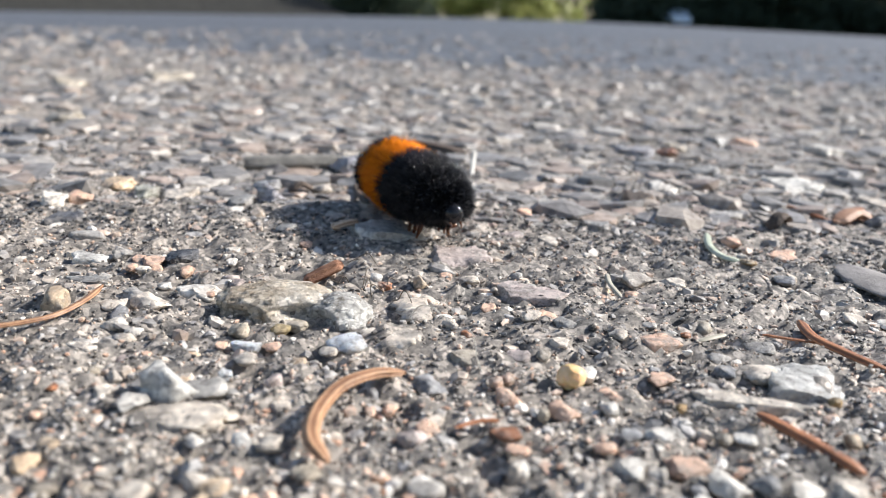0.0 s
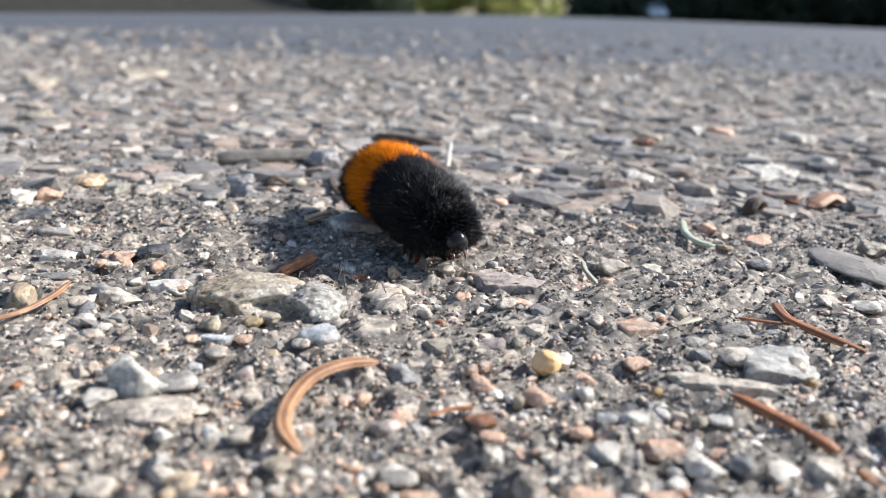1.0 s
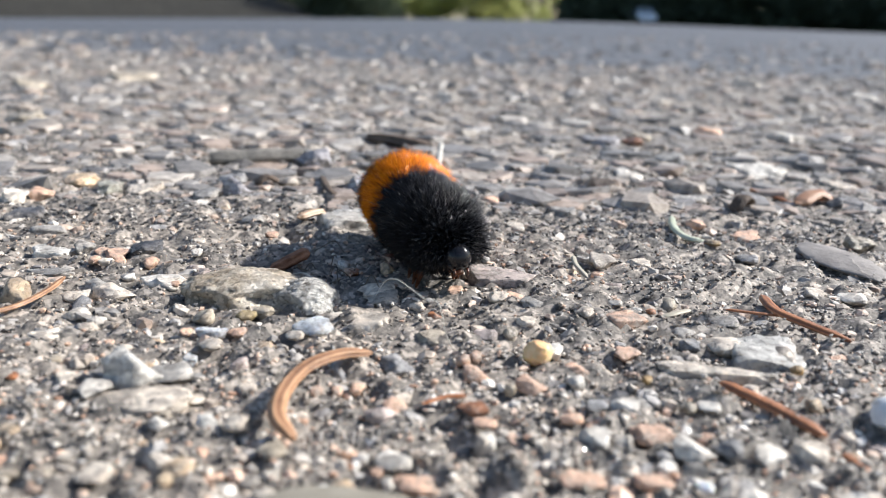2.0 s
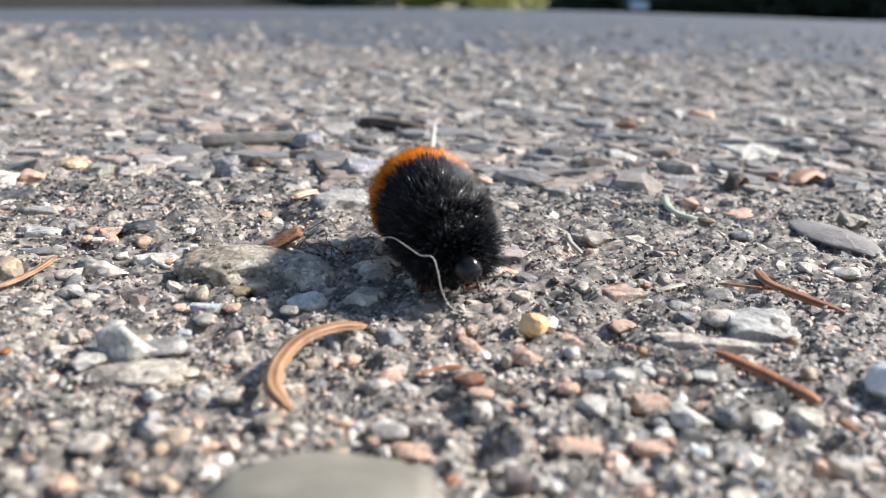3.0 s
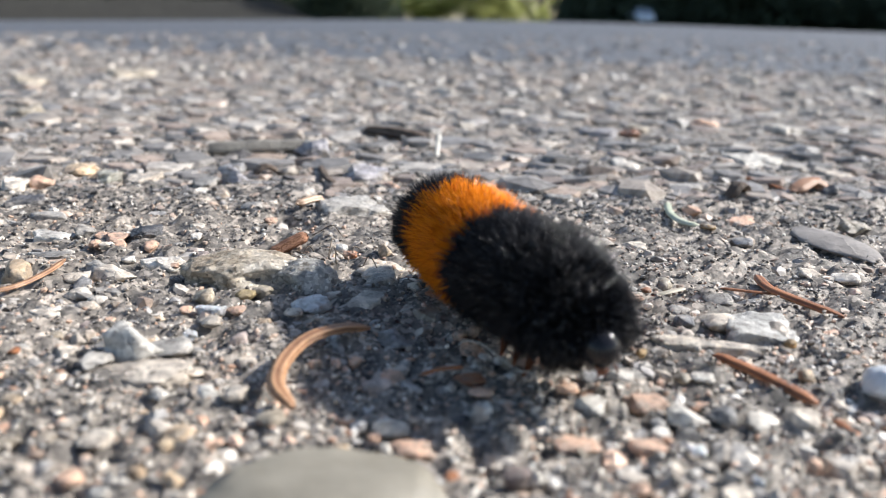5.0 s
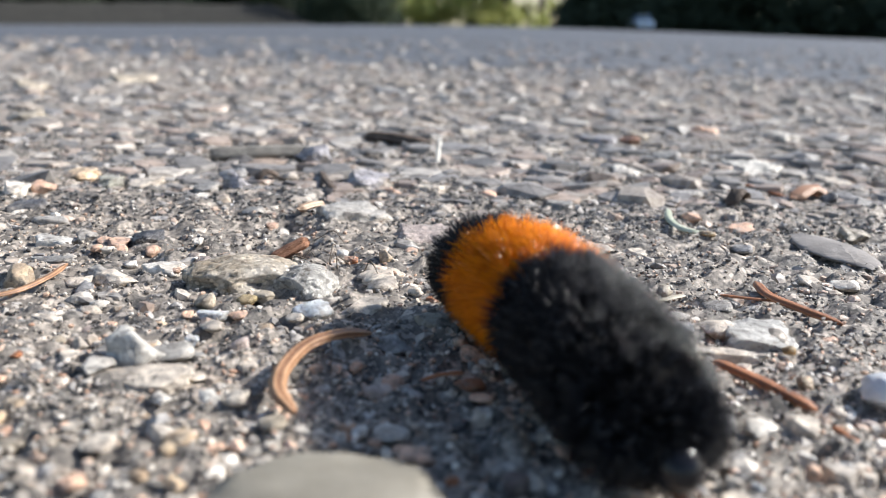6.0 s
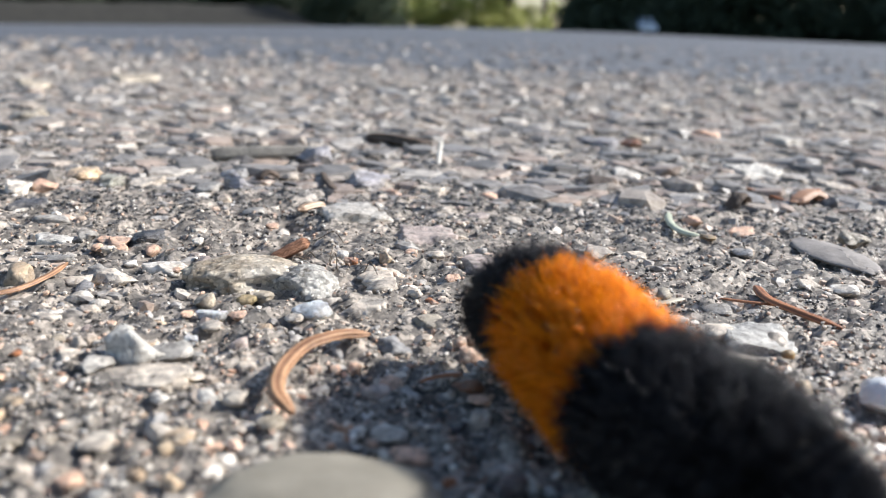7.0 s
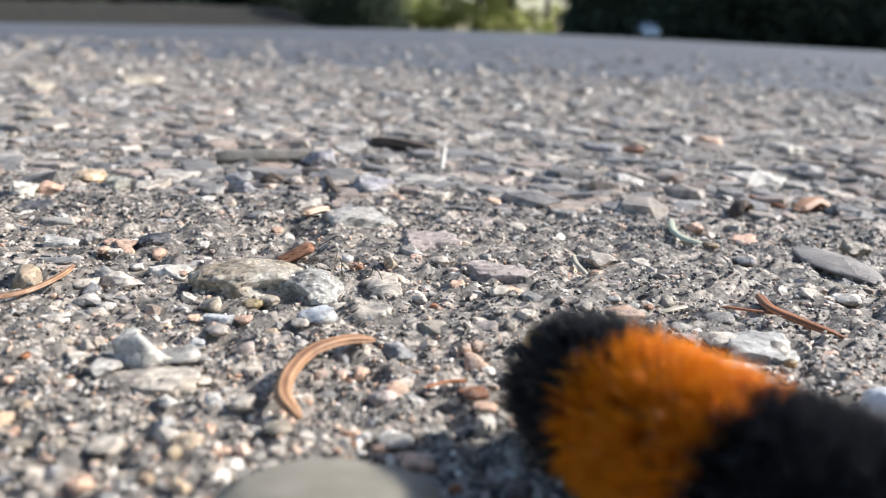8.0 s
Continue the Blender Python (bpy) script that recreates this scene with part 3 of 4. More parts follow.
stone(16.7, 36.7, 1.0, 1.2, 0.32, 7, "quartz", "chip")
stone(17.1, 32.7, 2.0, 1.8, 0.40, 13, "pale", "chip")
stone(22.3, 35.6, 1.0, 1.1, 0.48, 9, "pink", "chip")
stone(18.8, 34.0, 0.8, 0.9, 0.24, 1, "quartz", "chip")
stone(12.6, 33.1, 1.1, 1.2, 0.32, -11, "pink", "chip")
stone(13.5, 41.1, 1.3, 1.5, 0.56, 0, "pale", "chip")
stone(10.7, 37.2, 1.2, 1.2, 0.24, 11, "tan", "chip")
stone(-5.1, 111.0, 7.2, 8.2, 1.84, -25, "lavender", "chip")
stone(-21.7, 107.2, 4.3, 5.0, 1.84, 8, "lavender", "chip")
stone(-13.7, 128.3, 7.2, 8.2, 2.56, 0, "lavender", "chip")
stone(-42.9, 109.5, 6.1, 7.0, 1.20, -1, "ochre", "chip")
stone(-44.3, 101.2, 2.7, 3.1, 1.20, -7, "pink", "chip")
stone(-47.2, 99.2, 4.0, 4.6, 1.52, -9, "white", "chip")
stone(-38.0, 106.6, 3.7, 5.1, 0.88, -11, "green", "slab")
stone(-33.8, 107.0, 5.0, 7.0, 0.80, -15, "pale", "slab")
stone(-33.6, 77.0, 4.2, 2.8, 0.48, 10, "chalk", "slab")
stone(-30.6, 78.4, 1.9, 2.2, 0.88, 3, "grey", "chip")
stone(-27.5, 77.3, 3.0, 3.2, 0.40, -9, "pink", "chip")
stone(-28.4, 74.8, 1.5, 1.7, 0.56, -2, "pink", "lump")
stone(-24.4, 78.0, 3.9, 4.4, 0.96, -12, "dark", "chip")
stone(-19.6, 77.3, 1.3, 1.5, 0.48, -8, "white", "lump")
stone(-23.0, 73.9, 1.3, 1.5, 0.56, 6, "pink", "lump")
stone(-20.3, 69.1, 3.6, 3.4, 0.48, 4, "white", "chip")
stone(-23.9, 67.0, 4.2, 3.3, 0.48, 0, "pale", "chip")
stone(-31.2, 70.9, 4.7, 1.6, 0.48, -6, "grey", "slab")
stone(-13.9, 86.8, 1.7, 2.0, 0.40, 4, "pink", "lump")
stone(3.0, 83.7, 7.2, 6.5, 0.72, -10, "mauve", "slab")
stone(-4.2, 72.9, 1.5, 1.7, 0.40, 12, "rust", "chip")
stone(-0.9, 74.4, 1.3, 1.5, 0.64, -1, "ochre", "chip")
stone(-1.0, 66.3, 3.7, 4.2, 0.64, -12, "pale", "chip")
stone(5.3, 67.4, 1.5, 1.7, 0.40, -12, "pink", "chip")
stone(8.7, 65.3, 1.8, 1.8, 0.40, -11, "pale", "lump")
stone(36.0, 96.1, 2.8, 3.2, 0.72, 12, "pink", "chip")
stone(34.8, 87.6, 2.0, 2.4, 0.88, 1, "pale", "chip")
stone(40.7, 91.6, 3.6, 3.6, 0.48, 9, "pink", "slab")
stone(36.9, 80.9, 2.5, 2.9, 0.40, -9, "blue", "chip")
stone(59.7, 134.8, 10.1, 10.4, 0.96, -6, "chalk", "slab")
stone(84.6, 178.1, 9.0, 12.6, 1.36, 5, "white", "slab")
stone(39.4, 161.7, 7.5, 10.5, 1.36, 11, "lavender", "slab")
stone(46.2, 162.8, 5.0, 5.7, 1.20, -4, "rust", "chip")
stone(35.3, 125.7, 5.4, 7.6, 0.80, -20, "white", "slab")
stone(52.5, 88.0, 4.0, 4.6, 1.28, -12, "tan", "chip")
stone(11.7, 106.4, 3.2, 3.6, 0.64, 10, "pink", "chip")
stone(-0.8, 107.1, 2.6, 3.0, 0.40, -5, "pink", "chip")
stone(-25.0, 103.7, 3.7, 5.2, 0.88, 6, "grey", "slab")
stone(-16.6, 91.5, 3.2, 3.7, 0.48, -9, "grey", "chip")
stone(-12.0, 98.0, 2.8, 3.2, 0.64, 5, "pale", "chip")
stone(13.1, 93.2, 4.0, 3.6, 0.40, 9, "pale", "chip")
stone(20.8, 101.2, 3.6, 5.0, 0.56, 6, "grey", "slab")
stone(39.6, 109.7, 6.3, 3.2, 0.64, -3, "grey", "slab")
stone(68.6, 124.2, 5.3, 7.4, 0.64, 6, "pale", "slab")
stone(-42.3, 91.3, 3.8, 5.3, 0.48, -10, "dark", "slab")
stone(-36.7, 84.8, 4.2, 3.0, 0.48, -5, "grey", "slab")
stone(4.2, 109.2, 4.6, 5.1, 0.56, -2, "pale", "slab")
stone(9.6, 94.8, 3.4, 3.0, 0.32, 10, "mauve", "chip")
stone(41.4, 68.1, 2.8, 3.0, 0.40, -9, "white", "chip")
stone(38.6, 70.1, 2.6, 3.0, 0.40, 10, "pale", "chip")
stone(24.0, 78.0, 3.4, 2.7, 0.32, 8, "pale", "chip")
stone(11.7, 64.4, 2.9, 2.4, 0.40, 13, "grey", "chip")
stone(3.9, 75.7, 2.2, 1.9, 0.24, -3, "pale", "chip")
stone(-23.2, 112.9, 4.9, 3.7, 1.20, 1, "blue", "chip")
stone(-14.1, 138.9, 5.1, 4.0, 1.60, 9, "pale", "chip")
stone(48.6, 169.0, 6.0, 5.0, 1.36, -7, "tan", "chip")
stone(141.3, 338.7, 16.4, 15.9, 2.88, -20, "pale", "chip")
stone(59.9, 113.6, 4.3, 4.3, 1.52, 5, "rust", "chip")
stone(60.1, 108.3, 2.7, 2.2, 1.28, 16, "dark", "chip")
stone(-87.6, 270.2, 16.4, 16.3, 1.9, 16, "tan", "slab")
stone(-105.5, 235.8, 12.7, 11.6, 2.08, -9, "tan", "chip")
stone(160.0, 284.4, 11.9, 9.8, 2.16, 16, "white", "chip")
stone(73.2, 242.3, 11.8, 10.9, 2.00, 22, "pale", "chip")
stone(-76.3, 169.1, 10.4, 10.2, 1.84, -6, "tan", "chip")
stone(-4.6, 256.9, 10.5, 9.8, 1.76, -12, "blue", "chip")
stone(66.3, 178.2, 7.5, 7.1, 1.60, -7, "pink", "chip")
stone(12.3, 239.2, 9.9, 7.1, 1.60, -8, "white", "chip")
stone(-15.7, 113.0, 3.2, 2.9, 0.96, 21, "pale", "chip")
stone(47.5, 141.7, 6.1, 5.4, 0.96, 11, "grey", "chip")
stone(26.9, 146.9, 6.2, 5.1, 1.36, 19, "pale", "chip")
# the pale slab beside the husk, and the peak with its foot
stone(-5.0, 92.0, 10.4, 10.4, 1.5, 5, "white", "slab")
stone(-16.8, 49.4, 4.2, 4.0, 1.9, 12, "chalk", "chip")
stone(-15.2, 46.4, 6.6, 3.6, 0.52, -6, "pale", "slab")
stone(-14.3, 49.8, 3.6, 3.2, 0.72, 30, "grey", "chip")
stone(-18.4, 47.4, 2.0, 2.6, 0.56, 10, "grey", "chip")


def boulder(x, y, w, d, h, turn, dents, material, label):
    """A rounded, crusted rock sunk in the pavement, in millimetres; dents: direction, width and depth of its hollows."""
    bm = bmesh.new()
    bmesh.ops.create_icosphere(bm, subdivisions=5, radius=1.0)
    for v in bm.verts:
        p = v.co.copy()
        q = 1 + 0.12 * noise.noise(p * 1.6 + Vector((3, 1, 0))) + 0.09 * noise.noise(p * 4.5) + 0.06 * noise.noise(p * 11) + 0.045 * noise.noise(p * 26)
        for way, wide, deep in dents:
            q -= deep * max(0.0, 1 - (p - Vector(way).normalized()).length / wide) ** 0.6
        v.co = Vector((p.x * w / 2, p.y * d / 2, p.z * h)) * q * MM
    me = bpy.data.meshes.new("rock")
    bm.to_mesh(me)
    bm.free()
    me.materials.append(material)
    for f in me.polygons:
        f.use_smooth = True
    ob = part("rock", me, ground, label)
    ob.matrix_basis = pose(x * MM, y * MM, z_at(x * MM, y * MM), 0, 0, turn)
    taken.append((x * MM, y * MM, w / 2 * MM, d / 2 * MM, radians(turn)))


boulder(-12.6, 66.4, 11.0, 7.6, 2.2, 4, [((0.35, -0.85, 0.3), 0.42, 0.5), ((-0.55, -0.75, 0.1), 0.5, 0.25), ((0.15, -0.1, 0.95), 0.3, 0.06)], CRUST,
        "rounded beige rock with a crust of pale grains, set in the asphalt")
boulder(-7.4, 64.9, 5.6, 5.6, 1.95, 15, [((-0.75, -0.6, 0.1), 0.6, 0.45)], SPECKLED,
        "rounded grey rock speckled with black, grown against a beige one")

# bare ground under the loose pebbles and the grain
taken += [(x * MM, y * MM, w / 2 * MM, d / 2 * MM, radians(a)) for x, y, w, d, a in ((-2.9, 31.2, 12.6, 9.0, 8), (46.6, 81.0, 6.6, 15.0, 10), (31.8, 43.6, 6.4, 6.4, 0), (10.4, 53.2, 2.6, 2.6, 0))]

cells = {}
for f in taken:
    c = max(f[2], f[3])
    for i in range(int((f[0] - c) // 0.004) - 1, int((f[0] + c) // 0.004) + 2):
        for j in range(int((f[1] - c) // 0.004) - 1, int((f[1] + c) // 0.004) + 2):
            cells.setdefault((i, j), []).append(f)


def free_spot(x, y, r):
    """True where no stone set by hand lies."""
    for a, b, w, d, turn in cells.get((int(x // 0.004), int(y // 0.004)), ()):
        u = (x - a) * math.cos(turn) + (y - b) * math.sin(turn)
        v = (y - b) * math.cos(turn) - (x - a) * math.sin(turn)
        if (u / (w * 0.84 + r * 0.5)) ** 2 + (v / (d * 0.84 + r * 0.5)) ** 2 < 1:
            return False
    return True


def scatter(rng, count, spot, size, shapes, avoid=True, rise=(0.15, 0.6), flat=(0.5, 0.8), tilt=0.35):
    """Places for stones: a list of shape, pose with scale."""
    out = []
    for _ in range(count):
        x, y = spot(rng)
        s = size(rng)
        if avoid and not free_spot(x, y, s / 2):
            continue
        w, d = s * rng.uniform(0.75, 1.35), s * rng.uniform(0.6, 1.0)
        h = s * rng.uniform(*flat)
        up = h * rng.uniform(*rise)
        out.append((rng.randrange(len(shapes)), x, y, up - h / 2, w / 2, d / 2, h / 2, rng.uniform(0, 6.283), rng.uniform(-tilt, tilt)))
    return out


def joined(name, places, shapes, material, label, smooth=False, fine=0.0):
    """All the stones of a list in one mesh."""
    a = np.array(places)
    a[:, 3] += ground_low(a[:, 1], a[:, 2]) + fine * ground_fine(a[:, 1], a[:, 2])
    vs, fs, base = [], [], 0
    for k, (v, f) in enumerate(shapes):
        b = a[a[:, 0] == k]
        if not len(b):
            continue
        p = v[None] * b[:, None, 4:7]
        ct, st = np.cos(b[:, 8])[:, None], np.sin(b[:, 8])[:, None]
        px, pz = p[..., 0] * ct - p[..., 2] * st, p[..., 0] * st + p[..., 2] * ct
        c, s = np.cos(b[:, 7])[:, None], np.sin(b[:, 7])[:, None]
        w = np.stack([px * c - p[..., 1] * s + b[:, None, 1], px * s + p[..., 1] * c + b[:, None, 2], pz + b[:, None, 3]], -1)
        vs.append(w.reshape(-1, 3))
        fs.append((f[None] + (np.arange(len(b)) * len(v))[:, None, None]).reshape(-1, 3) + base)
        base += len(b) * len(v)
    ob = part(name, array_mesh(name, np.concatenate(vs), np.concatenate(fs), material, smooth), ground)
    return tagged(ob, label, kind="stuff")


def strip(near, far, power=1.0):
    """A chooser of places in the stretch of pavement between two distances ahead."""
    def spot(rng):
        y = near + (far - near) * rng.random() ** power
        w = 0.032 + 0.64 * y
        return rng.uniform(-w, w), y
    return spot


rng = random.Random(11)
near_mid = scatter(rng, 3800, strip(0.024, 0.135), lambda r: 0.0007 + 0.0017 * r.random() ** 2.4, CHIPS, rise=(0.12, 0.42), flat=(0.35, 0.7))
# the largest in the middle of the pavement are stones of their own
single = [p for p in near_mid if 0.036 < p[2] < 0.080 and abs(p[1]) < 0.034]
single = sorted(single, key=lambda p: -p[4] * p[5])[:100]
chosen = set(id(p) for p in single)
kinds = ["pale", "grey", "pink", "tan", "white", "pale", "mauve", "blue", "ochre", "grey", "chalk", "pale", "pink"]
loose_meshes = {}
for k, p in enumerate(single):
    key = (p[0] % len(SHAPES), kinds[k % len(kinds)])
    if key not in loose_meshes:
        loose_meshes[key] = array_mesh("stone", *SHAPES[key[0]], STONE[key[1]], True)
    ob = part("stone", loose_meshes[key], ground)
    ob.matrix_basis = (Matrix.Translation((p[1], p[2], z_at(p[1], p[2]) + p[3])) @ Matrix.Rotation(p[7], 4, "Z") @ Matrix.Rotation(p[8], 4, "Y")
                       @ Matrix.Diagonal((p[4], p[5], p[6], 1)))
rest = [p for p in near_mid if id(p) not in chosen]
joined("aggregate", rest, CHIPS, AGGREGATE, "small mixed grey and pinkish stones set in the asphalt")
joined("grit", scatter(rng, 37000, strip(0.027, 0.096, 1.3), lambda r: 0.00014 + 0.00038 * r.random() ** 2.2, CRUMBS, rise=(0.35, 0.95), flat=(0.6, 1.0)), CRUMBS, SAND,
       "fine loose sand and grit between the stones", fine=1.0)
joined("far_grit", scatter(rng, 20000, strip(0.088, 0.155, 1.15), lambda r: 0.00022 + 0.0005 * r.random() ** 2, GRAINS, rise=(0.35, 0.9), flat=(0.4, 0.8)), GRAINS, GREY_SAND,
       "fine grey sand and grit between the stones farther off", fine=1.0)
joined("coarse_sand", scatter(rng, 11000, strip(0.026, 0.056), lambda r: 0.00018 + 0.00042 * r.random() ** 2.2, CRUMBS, rise=(0.2, 0.8)), CRUMBS, CREAM_SAND,
       "coarse cream and peach sand grains lying on the asphalt", fine=1.0)
def patch_spot(rng):
    """A place on the stretch where cream and white chips crowd."""
    y = rng.uniform(0.027, 0.050)
    return rng.uniform(-0.006 - 0.3 * (0.05 - y), 0.010 + 0.62 * y), y


joined("white_chips", scatter(rng, 700, patch_spot, lambda r: 0.0004 + 0.0011 * r.random() ** 2.0, CHIPS, rise=(0.2, 0.5)), CHIPS, PALE_CHIP,
       "white, cream and peach chips crowded in the asphalt")
joined("cream_chips", scatter(rng, 420, strip(0.026, 0.041), lambda r: 0.0006 + 0.0013 * r.random() ** 1.8, CHIPS, rise=(0.25, 0.6)), CHIPS, CREAM_SAND,
       "cream and peach chips crowded in the asphalt")
big_far = scatter(rng, 7600, strip(0.105, 0.45, 1.3), lambda r: 0.0019 + 0.0068 * r.random() ** 2.5, PLATES, rise=(0.20, 0.55), flat=(0.2, 0.42), tilt=0.16)
joined("far_aggregate", big_far, PLATES, DIM_AGGREGATE, "mixed grey and pinkish stones set in the asphalt")
small_far = scatter(rng, 14000, strip(0.10, 0.45, 1.3), lambda r: 0.0009 + 0.0018 * r.random() ** 1.6, GRAINS, rise=(0.15, 0.5), flat=(0.3, 0.6), tilt=0.2)
joined("far_chips", small_far, GRAINS, DIM_AGGREGATE, "small grey chips set in the asphalt")
joined("road_chips", scatter(rng, 1800, strip(0.40, 1.6, 1.4), lambda r: 0.004 + 0.006 * r.random() ** 2, GRAINS, False, (0.15, 0.4)), GRAINS, DIM_AGGREGATE,
       "grey and pale chips set in the asphalt beyond the coarse stretch")


def outer_spot(rng):
    while True:
        x, y = rng.uniform(-0.6, 0.6), rng.uniform(-0.5, 0.46)
        if abs(x) > 0.03 + 0.6 * max(y, 0.0) or y < 0.02:
            return x, y


joined("outer_chips", scatter(rng, 8000, outer_spot, lambda r: 0.0025 + 0.005 * r.random() ** 2, GRAINS, False, (0.15, 0.4)), GRAINS, AGGREGATE, "grey and pinkish chips set in the asphalt all round")


# ---- loose pebbles, needles and bits on the pavement ----
def smooth_path(points, n):
    """Catmull-Rom through the points, n samples."""
    p = [Vector(v) for v in points]
    p = [2 * p[0] - p[1]] + p + [2 * p[-1] - p[-2]]
    out = []
    for k in range(n):
        u = k / (n - 1) * (len(p) - 3)
        i = min(int(u), len(p) - 4)
        t = u - i
        a, b, c, d = p[i:i + 4]
        out.append(0.5 * (2 * b + (c - a) * t + (2 * a - 5 * b + 4 * c - d) * t * t + (3 * b - a - 3 * c + d) * t ** 3))
    return out


def tube(name, points, radius, material, flat=0.6, n=40, sides=20, ridge=0.10, taper=0.25):
    """A needle or twig through points in millimetres on the ground; ridged along its length, tapered at its ends."""
    pts = smooth_path([(x * MM, y * MM, z_at(x * MM, y * MM) + z * MM) for x, y, z in points], n)
    verts, faces = [], []
    for k, p in enumerate(pts):
        t = (pts[min(k + 1, n - 1)] - pts[max(k - 1, 0)]).normalized()
        s = t.cross(Vector((0, 0, 1))).normalized()
        u = s.cross(t)
        e = min(k, n - 1 - k) / (n - 1)
        r = radius * MM * (taper + (1 - taper) * min(1.0, e / 0.12) ** 0.6) * (1 + 0.05 * noise.noise(p * 900))
        for j in range(sides):
            a = 2 * math.pi * j / sides
            q = r * (1 + ridge * math.cos(5 * a + 0.8) + 0.04 * noise.noise(p * 2500 + Vector((a, 0, 0))))
            verts.append(p + s * math.cos(a) * q + u * math.sin(a) * q * flat)
    for k in range(n - 1):
        for j in range(sides):
            b, c = k * sides, (j + 1) % sides
            faces.append((b + j, b + c, b + sides + c, b + sides + j))
    faces += [tuple(range(sides)), tuple(reversed(range((n - 1) * sides, n * sides)))]
    me = mesh_of(name, verts, faces, material)
    mark = me.attributes.new("groove", "FLOAT", "POINT")
    mark.data.foreach_set("value", [0.5 + 0.5 * math.cos(5 * 2 * math.pi * (k % sides) / sides + 0.8) for k in range(len(verts))])
    return new(name, me)


def needle(points, radius, material, label, **more):
    return tagged(tube("needle", points, radius, material, **more), label, "needle", "fallen needles")


needle([(-1.4, 52.6, 0.9), (-3.5, 51.3, 1.3), (-5.5, 49.1, 1.5), (-6.5, 45.5, 1.5), (-6.4, 42.6, 1.3), (-5.2, 40.9, 0.8)], 0.48, NEEDLE,
       "curled dry tan conifer needle lying on the grit", ridge=0.24)
needle([(21.8, 48.7, 0.6), (23.7, 45.5, 0.6), (25.7, 42.0, 0.5)], 0.47, RED_NEEDLE, "straight red-brown broken needle on the asphalt")
needle([(32.5, 67.6, 1.2), (31.8, 63.2, 0.8), (33.0, 59.9, 0.7), (35.0, 56.8, 0.6)], 0.46, RED_NEEDLE, "bent red-brown needle leaning on a stone")
needle([(27.8, 63.7, 0.5), (30.2, 63.0, 0.5), (32.6, 62.5, 0.5)], 0.18, RED_NEEDLE, "thin brown needle under a bent one")
needle([(-34.9, 57.4, 0.6), (-32.3, 58.0, 0.7), (-29.4, 60.2, 0.8), (-28.3, 63.9, 0.8), (-28.7, 68.5, 0.6)], 0.30, NEEDLE, "long curved tan needle beside an ochre stone")
green_needle = needle([(33.5, 97.1, 0.9), (31.9, 90.8, 0.9), (32.1, 86.9, 0.8), (33.9, 85.8, 0.6)], 0.45, GREEN_NEEDLE, "small curved pale green needle with an amber tip")
tip = tube("tip", [(33.6, 85.95, 0.62), (34.6, 85.5, 0.6), (35.4, 85.6, 0.55)], 0.5, STONE["amber"], n=12)
tip.parent = green_needle
needle([(17.6, 78.2, 0.7), (17.3, 75.0, 0.6), (17.6, 71.2, 0.5)], 0.26, DRY_GRASS, "short bent pale brown needle piece")
needle([(25.8, 40.3, 0.4), (26.4, 38.5, 0.4)], 0.32, RED_NEEDLE, "short orange-brown needle stub", n=16)
tagged(tube("husk", [(-11.4, 89.9, 0.9), (-10.1, 91.5, 1.1), (-8.8, 93.0, 1.2)], 0.62, PALE_HUSK, n=18, taper=0.2, ridge=0.15), "orange-brown seed husk on a pale stone", "husk")
tagged(tube("bark_chip", [(-12.2, 76.1, 0.8), (-10.6, 76.7, 1.2), (-8.7, 77.4, 1.3)], 0.8, RUST_BARK, n=18, taper=0.5, ridge=0.25), "ragged orange-brown bark chip over a dark hollow", "bark chip")
tagged(tube("twig", [(-29.8, 126.1, 1.2), (-22.0, 128.0, 1.4), (-14.5, 130.4, 1.2)], 1.5, GREY_WOOD, flat=0.8, taper=0.7), "short weathered grey twig lying on the asphalt", "twig")
# thin bark, made dark to take in the shadowed gap beneath
tagged(tube("bark_strip", [(-6.6, 155.9, 0.8), (-1.0, 151.0, 1.0), (4.6, 145.2, 0.8)], 2.0, BARK, flat=0.42, n=24, taper=0.5, ridge=0.3), "curled strip of bark on the asphalt, darkened for the shadowed gap under it", "bark")
fibre = tagged(tube("fibre", [(-1.78, 64.50, 1.98), (-0.83, 62.00, 4.27), (0.12, 59.50, 5.27), (1.19, 57.50, 5.24), (2.22, 56.00, 5.01), (3.05, 55.00, 5.21), (3.44, 54.80, 4.30), (3.79, 54.80, 2.81), (4.62, 55.20, 1.29), (6.44, 56.52, 0.40), (8.79, 56.44, 0.40)], 0.04, FIBRE, flat=1, n=70, sides=6, ridge=0),
       "thin pale curly fibre standing up from the grit", "fibre")


needle([(-11.4, 115.5, 0.8), (-9.8, 107.6, 0.9), (-8.2, 103.8, 0.5)], 0.5, BARK, "short dark brown needle beside a purple stone", n=18)
needle([(46.9, 119.4, 0.5), (51.7, 116.5, 0.6), (54.6, 109.7, 0.5)], 0.35, RED_NEEDLE, "thin brown stalk lying between far stones", n=30)
tagged(tube("sliver", [(5.9, 131.0, 0.3), (6.2, 135.3, 1.6), (6.5, 138.3, 3.0)], 0.35, FIBRE, n=14), "small upright white sliver of dry grass", "grass sliver")
tagged(tube("leaf_flake", [(-19.8, 110.1, 0.6), (-18.4, 111.0, 1.6), (-16.9, 111.7, 0.9)], 1.0, BARK, flat=0.35, n=18, taper=0.3), "small curled brown leaf flake", "leaf flake")
tagged(tube("leaf_flake", [(54.9, 108.6, 0.6), (58.2, 110.7, 1.6), (60.6, 110.6, 0.9)], 1.3, HUSK, flat=0.4, n=18, taper=0.3), "curled rust-brown leaf flake", "leaf flake")
